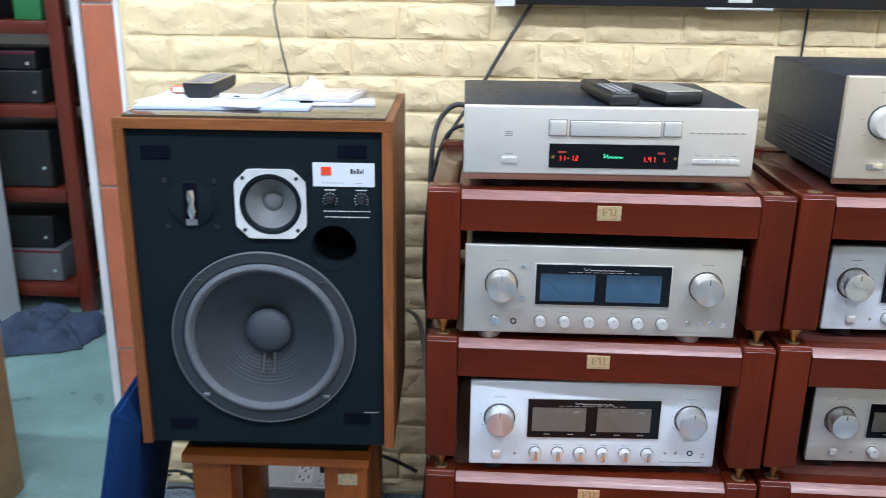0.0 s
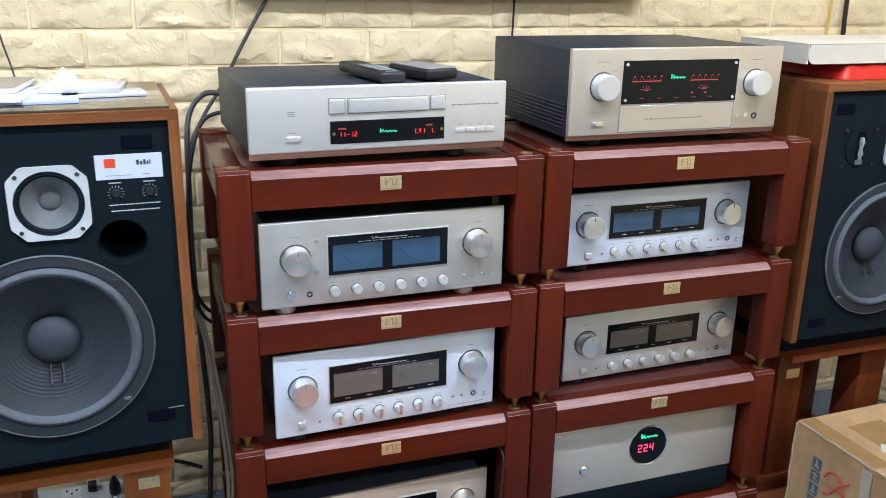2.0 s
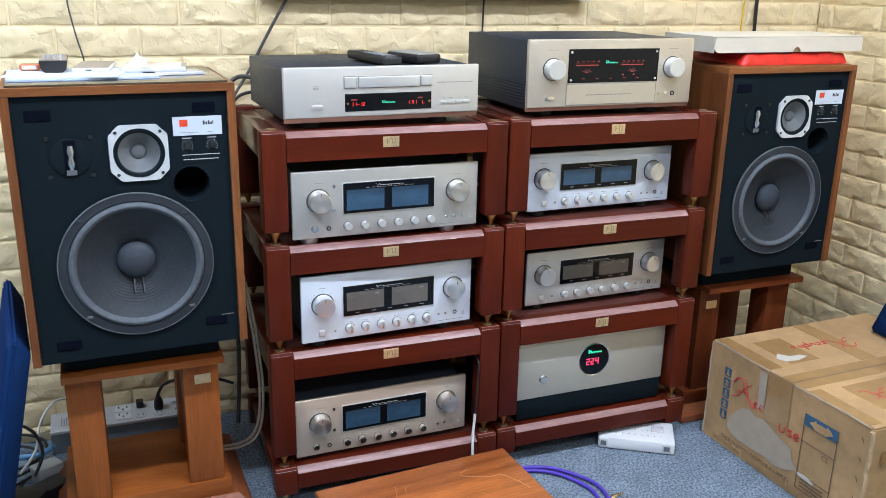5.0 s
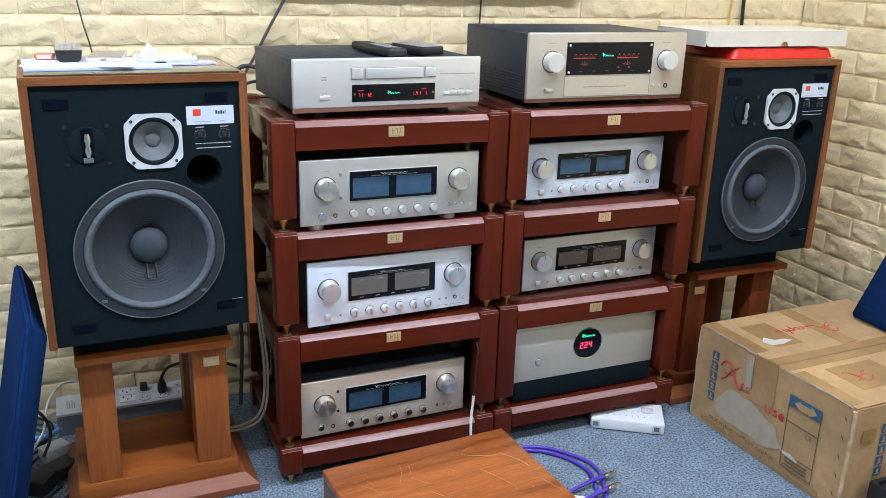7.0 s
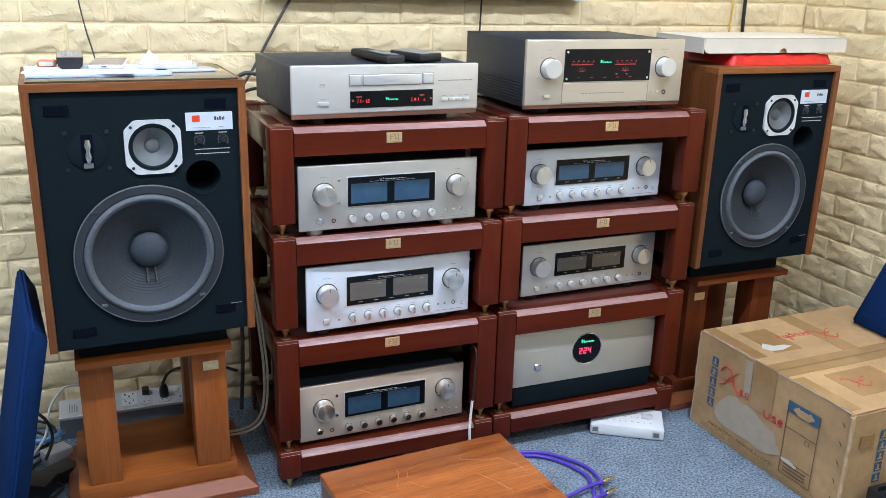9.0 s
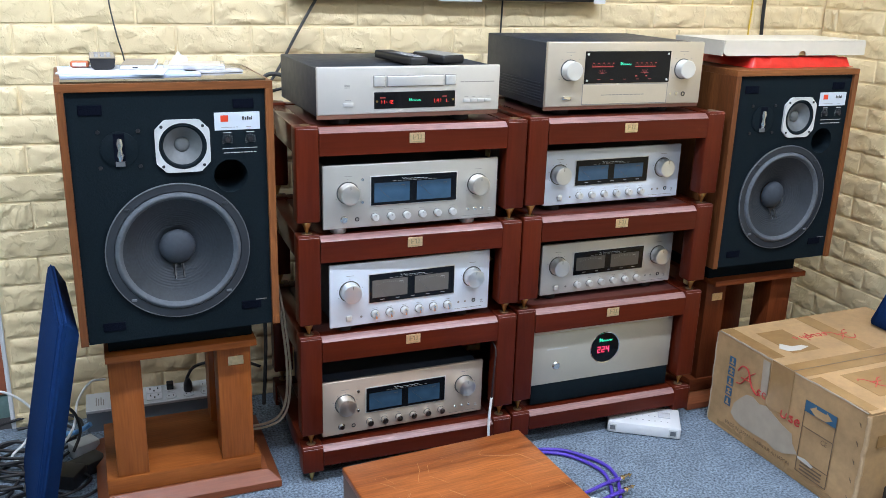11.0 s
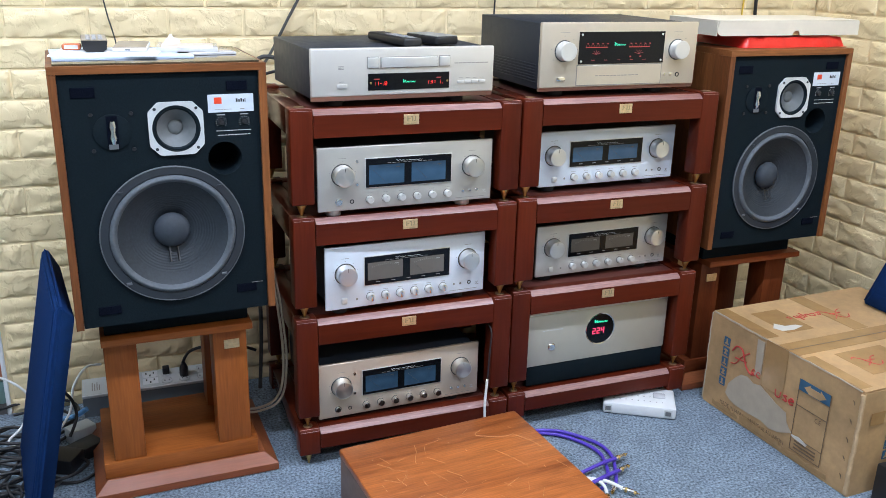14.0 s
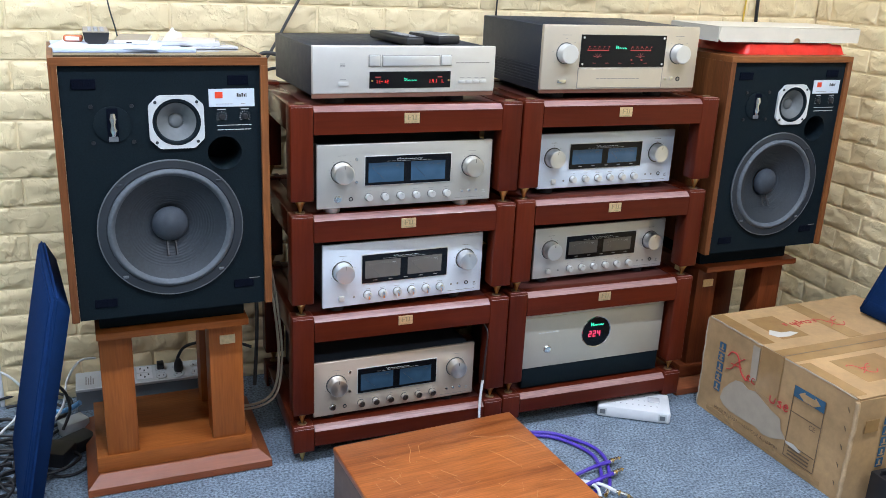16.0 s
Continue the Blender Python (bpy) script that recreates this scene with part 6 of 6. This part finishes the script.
# worn pale edges
rnd = random.Random(5)
jit = lambda: rnd.uniform(-0.0012, 0.0012)
part("worn_edge", sweep(bmesh.new(), [(-0.0005 + jit(), -0.01 - CY * 0.965 * i / 22, CZ + 0.0035 + jit()) for i in range(23)], 0.0020, 5, 2), CARD_GREY, cb, "pale worn paper edge")
part("worn_edge", sweep(bmesh.new(), [(-0.0003 + jit(), -0.0008 + jit(), 0.006 + (CZ - 0.008) * i / 14) for i in range(15)], 0.0022, 5, 2), CARD_GREY, cb, "pale worn paper edge")
# printed origin line and framed notice
bm = letters("MADE IN JAPAN - FABRIQUE AU JAPON", 0.017, 0.262)
bmesh.ops.transform(bm, matrix=Matrix.Translation((-0.0047, -0.082, 0.030)) @ Matrix.Rotation(radians(-90), 4, "Z"), verts=bm.verts)
part("origin_line", bm, CARD_INK, cb, "brown printed words", None)
bm = bmesh.new()
side_box(bm, 0.367, 0.473, 0.214, 0.246)
nb = part("notice_head", bm, CARD_BLUE, cb, "blue notice heading", None)
arrow = bmesh.new()
side(arrow, [(0.385, 0.212), (0.405, 0.226), (0.405, 0.220), (0.440, 0.220), (0.440, 0.226), (0.460, 0.212), (0.440, 0.200), (0.405, 0.200)])
bmesh.ops.transform(arrow, matrix=Matrix.Translation((-0.0012, 0, 0.016)), verts=arrow.verts)
part("arrow", arrow, CARD, nb, smooth=None)
bm = bmesh.new()
for u0, u1, z0, z1 in ((0.366, 0.368, 0.034, 0.246), (0.472, 0.474, 0.034, 0.246), (0.366, 0.474, 0.033, 0.035), (0.366, 0.474, 0.168, 0.170), (0.366, 0.474, 0.074, 0.076)):
    side_box(bm, u0, u1, z0, z1)
for j in range(3):
    side_box(bm, 0.380, 0.455, 0.042 + j * 0.010, 0.046 + j * 0.010)
part("notice_frame", bm, CARD_INK, cb, "thin printed frame", None)
bm = letters("CE", 0.020, 0.022)
bmesh.ops.transform(bm, matrix=Matrix.Translation((-0.0047, -0.434, 0.148)) @ Matrix.Rotation(radians(-90), 4, "Z"), verts=bm.verts)
part("approval_letters", bm, CARD_INK, cb, "printed letters", None)
for j in range(5):
    z = 0.050 + j * 0.0527
    bm = prism(bmesh.new(), [(-0.5385, z + 0.007), (-0.5415, z + 0.001), (-0.5455, z - 0.006), (-0.5440, z + 0.002)], -0.0056, -0.0040, "x")
    part("scuff", bm, CARD_INK, cb, "dark slit dented into the cardboard", None)
# the folded near corner stands proud and has lost its brown surface
part("corner_fold", sweep(bmesh.new(), [(-0.0005 + 1.5 * jit(), -CY + 0.0035 + 1.5 * jit(), 0.008 + (CZ - 0.012) * i / 16) for i in range(17)], 0.0062, 8, 2), CARD_FOLD, cb, "pale rubbed corner fold")
# near end face
for j in range(5):
    s = part("handling_sign", B(0.097, 0.121, -CY - 0.0050, -CY - 0.0038, 0.093 + j * 0.031, 0.118 + j * 0.031), CARD_BLUE, cb, "blue handling pictogram", None)
    bm = B(0.101, 0.117, -CY - 0.0054, -CY - 0.0049, 0.097 + j * 0.031, 0.100 + j * 0.031)
    box(bm, 0.106, 0.112, -CY - 0.0054, -CY - 0.0049, 0.100 + j * 0.031, 0.113 + j * 0.031)
    part("pictogram", bm, CARD, s, smooth=None)
part("tape", B(0.030, 0.077, -CY - 0.0048, -CY - 0.0038, 0.203, 0.238), CARD_TAPE, cb, "piece of brown packing tape", None)
for st in ARM:
    part("red_stroke", script([(u, 0, v) for u, v in st], 0.0024, Matrix.Translation((0.14, -CY - 0.0044, 0.15))), CARD_RED, cb, smooth=None)

# blue grille leaning on the wall, standing on the carton
gm = Matrix.Translation((1.705, -0.120, CZ + 0.0075)) @ Matrix(((0.0, 0.470, -0.883, 0), (-1.0, 0.0, 0.0, 0), (0.0, 0.883, 0.470, 0), (0, 0, 0, 1)))
grille(gm, "navy blue cloth loudspeaker grille leaning against the wall on the carton")

# black finned box in front of the carton
hb = thing("finned_box", pose(1.287, -0.692, 0), "black box with a finned top on the carpet", "finned box")
part("body", B(0, 0.30, -0.25, 0.08, 0, 0.112, bev=0.004), BLACK, hb)
for j in range(14):
    part("fin", B(0.004, 0.296, -0.24 + j * 0.0225, -0.236 + j * 0.0225, 0.112, 0.126, bev=0.001, seg=1), BLACK, hb)

# ---- the back room seen past the wall ----
sh = thing("shelf_rack", pose(-2.35, 1.70, 0), "red-brown wooden shelf rack filled with dark equipment", "shelf rack")
SWID = 0.86
for u in (0, SWID - 0.055):
    for v in (0.0, 0.38):
        part("post", B(u, u + 0.055, v, v + 0.05, 0, 1.62, bev=0.004), RED_WOOD[2], sh)
for z in (0.085, 0.465, 0.785, 1.085, 1.40):
    part("shelf", B(0.0555, SWID - 0.0555, 0.005, 0.425, z, z + 0.028, bev=0.003), RED_WOOD[0], sh)
    part("shelf_rail", B(0.0555, SWID - 0.0555, -0.004, 0.004, z - 0.018, z + 0.028, bev=0.002), RED_WOOD[0], sh)


def goods(name, x, y, z, w, d, h, material, label, stripe=None):
    s = thing(name, pose(x, y, z), label, "equipment")
    part("case", B(0, w, 0.004, d, 0, h, bev=0.004), material, s)
    part("front", B(0.003, w - 0.003, 0, 0.0038, 0.004, h - 0.004, bev=0.0015, seg=1), DARK_GOODS if material is not GREY_GOODS else GREY_GOODS, s)
    if stripe:
        part("stripe", B(0, w, -0.001, 0.003, h - 0.012, h - 0.004), stripe, s, smooth=None)
    part("button", L([(0, -0.004), (0.007, -0.004), (0.008, 0)], w - 0.03, 0, h * 0.35, "y", 16), CHROME, s)
    return s


goods("equipment_case", -2.26, 1.74, 0.1135, 0.64, 0.36, 0.13, GREY_GOODS, "grey equipment case with a maroon edge", MAROON)
goods("equipment_case", -2.27, 1.76, 0.244, 0.62, 0.30, 0.13, DARK_GOODS, "dark equipment case stacked on a shelf")
goods("equipment_case", -2.27, 1.74, 0.4935, 0.66, 0.34, 0.22, DARK_GOODS, "large dark equipment case on a shelf")
goods("equipment_case", -2.27, 1.74, 0.8135, 0.66, 0.34, 0.12, DARK_GOODS, "dark equipment case on a shelf")
goods("equipment_case", -2.25, 1.75, 0.934, 0.62, 0.30, 0.07, DARK_GOODS, "flat dark case with a maroon edge", MAROON)
goods("equipment_case", -2.25, 1.75, 1.1135, 0.50, 0.30, 0.09, DARK_GOODS, "dark equipment case on the upper shelf")
solid("green_box", B(0, 0.10, 0, 0.10, 0, 0.12, bev=0.004), GREEN_GOODS, pose(-1.68, 1.74, 1.1135), "small green carton on the upper shelf", "carton")
for i, (z, h) in enumerate(((0.0, 0.30), (0.301, 0.25), (0.552, 0.28), (0.833, 0.25), (1.084, 0.30))):
    goods("equipment_case", -1.46, 1.86 + 0.01 * i, z, 0.60, 0.40, h, GREY_GOODS if i == 1 else DARK_GOODS, "dark equipment case in a stack beside the shelf")
dl = thing("door", pose(-1.754, 1.640, 0, 0, 0, 60), "pale blue-white door leaf standing open", "door")
part("leaf", B(-0.80, 0, 0, 0.038, 0.008, 2.02, bev=0.003), WHITE_TRIM, dl)
part("panel", B(-0.70, -0.10, -0.006, 0.0, 0.15, 0.95, bev=0.005), WHITE_TRIM, dl)
part("panel", B(-0.70, -0.10, -0.006, 0.0, 1.05, 1.90, bev=0.005), WHITE_TRIM, dl)
part("door_handle", L([(0, -0.05), (0.012, -0.05), (0.012, 0.0), (0, 0.0)], -0.06, -0.001, 1.0, "y", 16), CHROME, dl)
# jeans on the floor
jb = bmesh.new()
for k, (ox, oy, sx, sy, rz) in enumerate(((0, 0, 0.17, 0.13, 20), (0.06, 0.08, 0.15, 0.10, -15), (-0.04, 0.06, 0.14, 0.12, 50))):
    t = bmesh.new()
    bmesh.ops.create_grid(t, x_segments=22, y_segments=18, size=1)
    for v in t.verts:
        e = max(abs(v.co.x), abs(v.co.y))
        q = noise.noise((v.co.x * 2.2 + k * 5, v.co.y * 2.2, 1.7 * k)) + 0.5 * noise.noise((v.co.x * 6 + k, v.co.y * 6, 4.0))
        rr = 1 + 0.12 * noise.noise((v.co.x * 3, v.co.y * 3, 9.0 + k))
        v.co = Vector((v.co.x * sx * rr, v.co.y * sy * rr, max(0.0, (1 - e ** 5) * (0.055 + 0.045 * q)) + 0.004 + 0.010 * k * (1 - e ** 3)))
    merge(jb, t, pose(ox, oy, 0, 0, 0, rz))
solid("jeans", jb, DENIM, pose(-1.585, 1.43, -0.002), "dark blue denim jeans crumpled on the floor", "clothing", smooth=80)
tb = thing("carton", pose(-1.72, 0.10, -0.003), "tall brown cardboard carton beside the doorway", "carton")
part("body", B(0, 0.578, 0, 0.42, 0, 0.62, bev=0.004), CARD, tb)
part("top_flap", B(0.002, 0.288, 0.002, 0.418, 0.6205, 0.624), CARD, tb)
part("top_flap", B(0.290, 0.576, 0.002, 0.418, 0.6205, 0.624), CARD, tb)

# ---- brick relief, the pieces of the walls ----
BL, BH, JOINT = 0.2040, 0.0790, 0.0032
ROW_NORTH, ROW_EAST = 0.0440, 0.0390


def brick_mesh(seed):
    """One split-face brick lying in the x-z plane: a smooth margin round a chipped, uneven raised field that bulges towards -y."""
    bm = bmesh.new()
    w, h, e = BL - JOINT, BH - JOINT, 0.0035
    xs = [0.0, e] + [e + (w - 2 * e) * i / 25 for i in range(1, 25)] + [w - e, w]
    zs = [0.0, e] + [e + (h - 2 * e) * j / 11 for j in range(1, 11)] + [h - e, h]
    nx, nz = len(xs) - 1, len(zs) - 1
    grid = []
    for j, z in enumerate(zs):
        row = []
        for i, x in enumerate(xs):
            n1 = noise.noise((x * 17 + seed * 7.7, z * 26, seed * 1.3))
            n2 = noise.noise((x * 42 + seed * 3.1, z * 60, seed * 2.9))
            n3 = noise.noise((x * 110, z * 130, seed * 5.3))
            inner = min(x / 0.020, (w - x) / 0.020, z / 0.015, (h - z) / 0.015) + 0.9 * n2 - 0.35
            rise = max(0.0, min(1.0, inner * 1.5))
            crack = max(0.0, min(1.0, (n1 + 0.08) * 6.0))
            d = 0.0030 + rise * (0.0020 + 0.0030 * crack + 0.0016 * n1) + 0.0006 * n3 * rise
            if i in (0, nx) or j in (0, nz):
                d = -0.001
            row.append(bm.verts.new((x, -d, z)))
        grid.append(row)
    for j in range(nz):
        for i in range(nx):
            bm.faces.new((grid[j][i], grid[j][i + 1], grid[j + 1][i + 1], grid[j + 1][i]))
    bmesh.ops.recalc_face_normals(bm, faces=bm.faces[:])
    for f in bm.faces:
        if f.normal.y > 0:
            f.normal_flip()
    return mesh_of("brick", bm, BRICK, 38)


VARIANTS = [brick_mesh(s + 1) for s in range(14)]
rnd = random.Random(21)


def lay_bricks(wall, start, end, first_joint, row0, place, rows=range(-1, 16)):
    """Running bond between two ends of a wall; place(s, z) gives the corner, end bricks are cut."""
    for k in rows:
        z = row0 + BH * k
        z0, zs = (z, 1.0) if z >= 0 else (0.001, (z + BH) / BH)
        s = first_joint + (0.5 * BL if k % 2 == 0 else 0.0) - 40 * BL
        while s < end:
            a, b2 = max(s, start), min(s + BL, end)
            if b2 - a > 0.012:
                o = new("brick", rnd.choice(VARIANTS))
                o.parent = wall
                o.matrix_world = place(a, z0) @ Matrix.Diagonal((((b2 - a) - JOINT) / (BL - JOINT), rnd.uniform(0.8, 1.15), zs, 1))
            s += BL


lay_bricks(wall_north, -0.783, WALL_X, -0.674, ROW_NORTH, lambda s, z: pose(s + JOINT / 2, WALL_Y, z + JOINT / 2))
lay_bricks(wall_east, 0.0, 1.9, 0.170, ROW_EAST, lambda s, z: pose(WALL_X, WALL_Y - 0.004 - s - JOINT / 2, z + JOINT / 2, 0, 0, -90))
# the rows above, joined
for wall, length, row0, place in ((wall_north, 2.77, ROW_NORTH, lambda s, z: pose(-0.783 + s, WALL_Y, z)), (wall_east, 1.9, ROW_EAST, lambda s, z: pose(WALL_X, WALL_Y - 0.004 - s, z, 0, 0, -90))):
    rest = bmesh.new()
    for k in range(16, 34):
        z, s = row0 + BH * k, -(0.5 * BL if k % 2 else 0.0)
        while s < length:
            a, b2 = max(s, 0), min(s + BL, length)
            if b2 - a > 0.02:
                c = [(a, 0, z), (b2 - JOINT, 0, z), (b2 - JOINT, 0, z + BH - JOINT), (a, 0, z + BH - JOINT)]
                m = place(0, 0)
                lo = [rest.verts.new(m @ Vector(p)) for p in c]
                hi = [rest.verts.new(m @ Vector((p[0] + (0.007 if i in (0, 3) else -0.007), -0.008, p[2] + (0.007 if i < 2 else -0.007)))) for i, p in enumerate(c)]
                rest.faces.new(hi)
                for i in range(4):
                    rest.faces.new((lo[i], lo[(i + 1) % 4], hi[(i + 1) % 4], hi[i]))
            s += BL
    bmesh.ops.recalc_face_normals(rest, faces=rest.faces[:])
    o = part("upper_bricks", rest, BRICK, wall, smooth=None)
    tagged(o, kind="stuff")
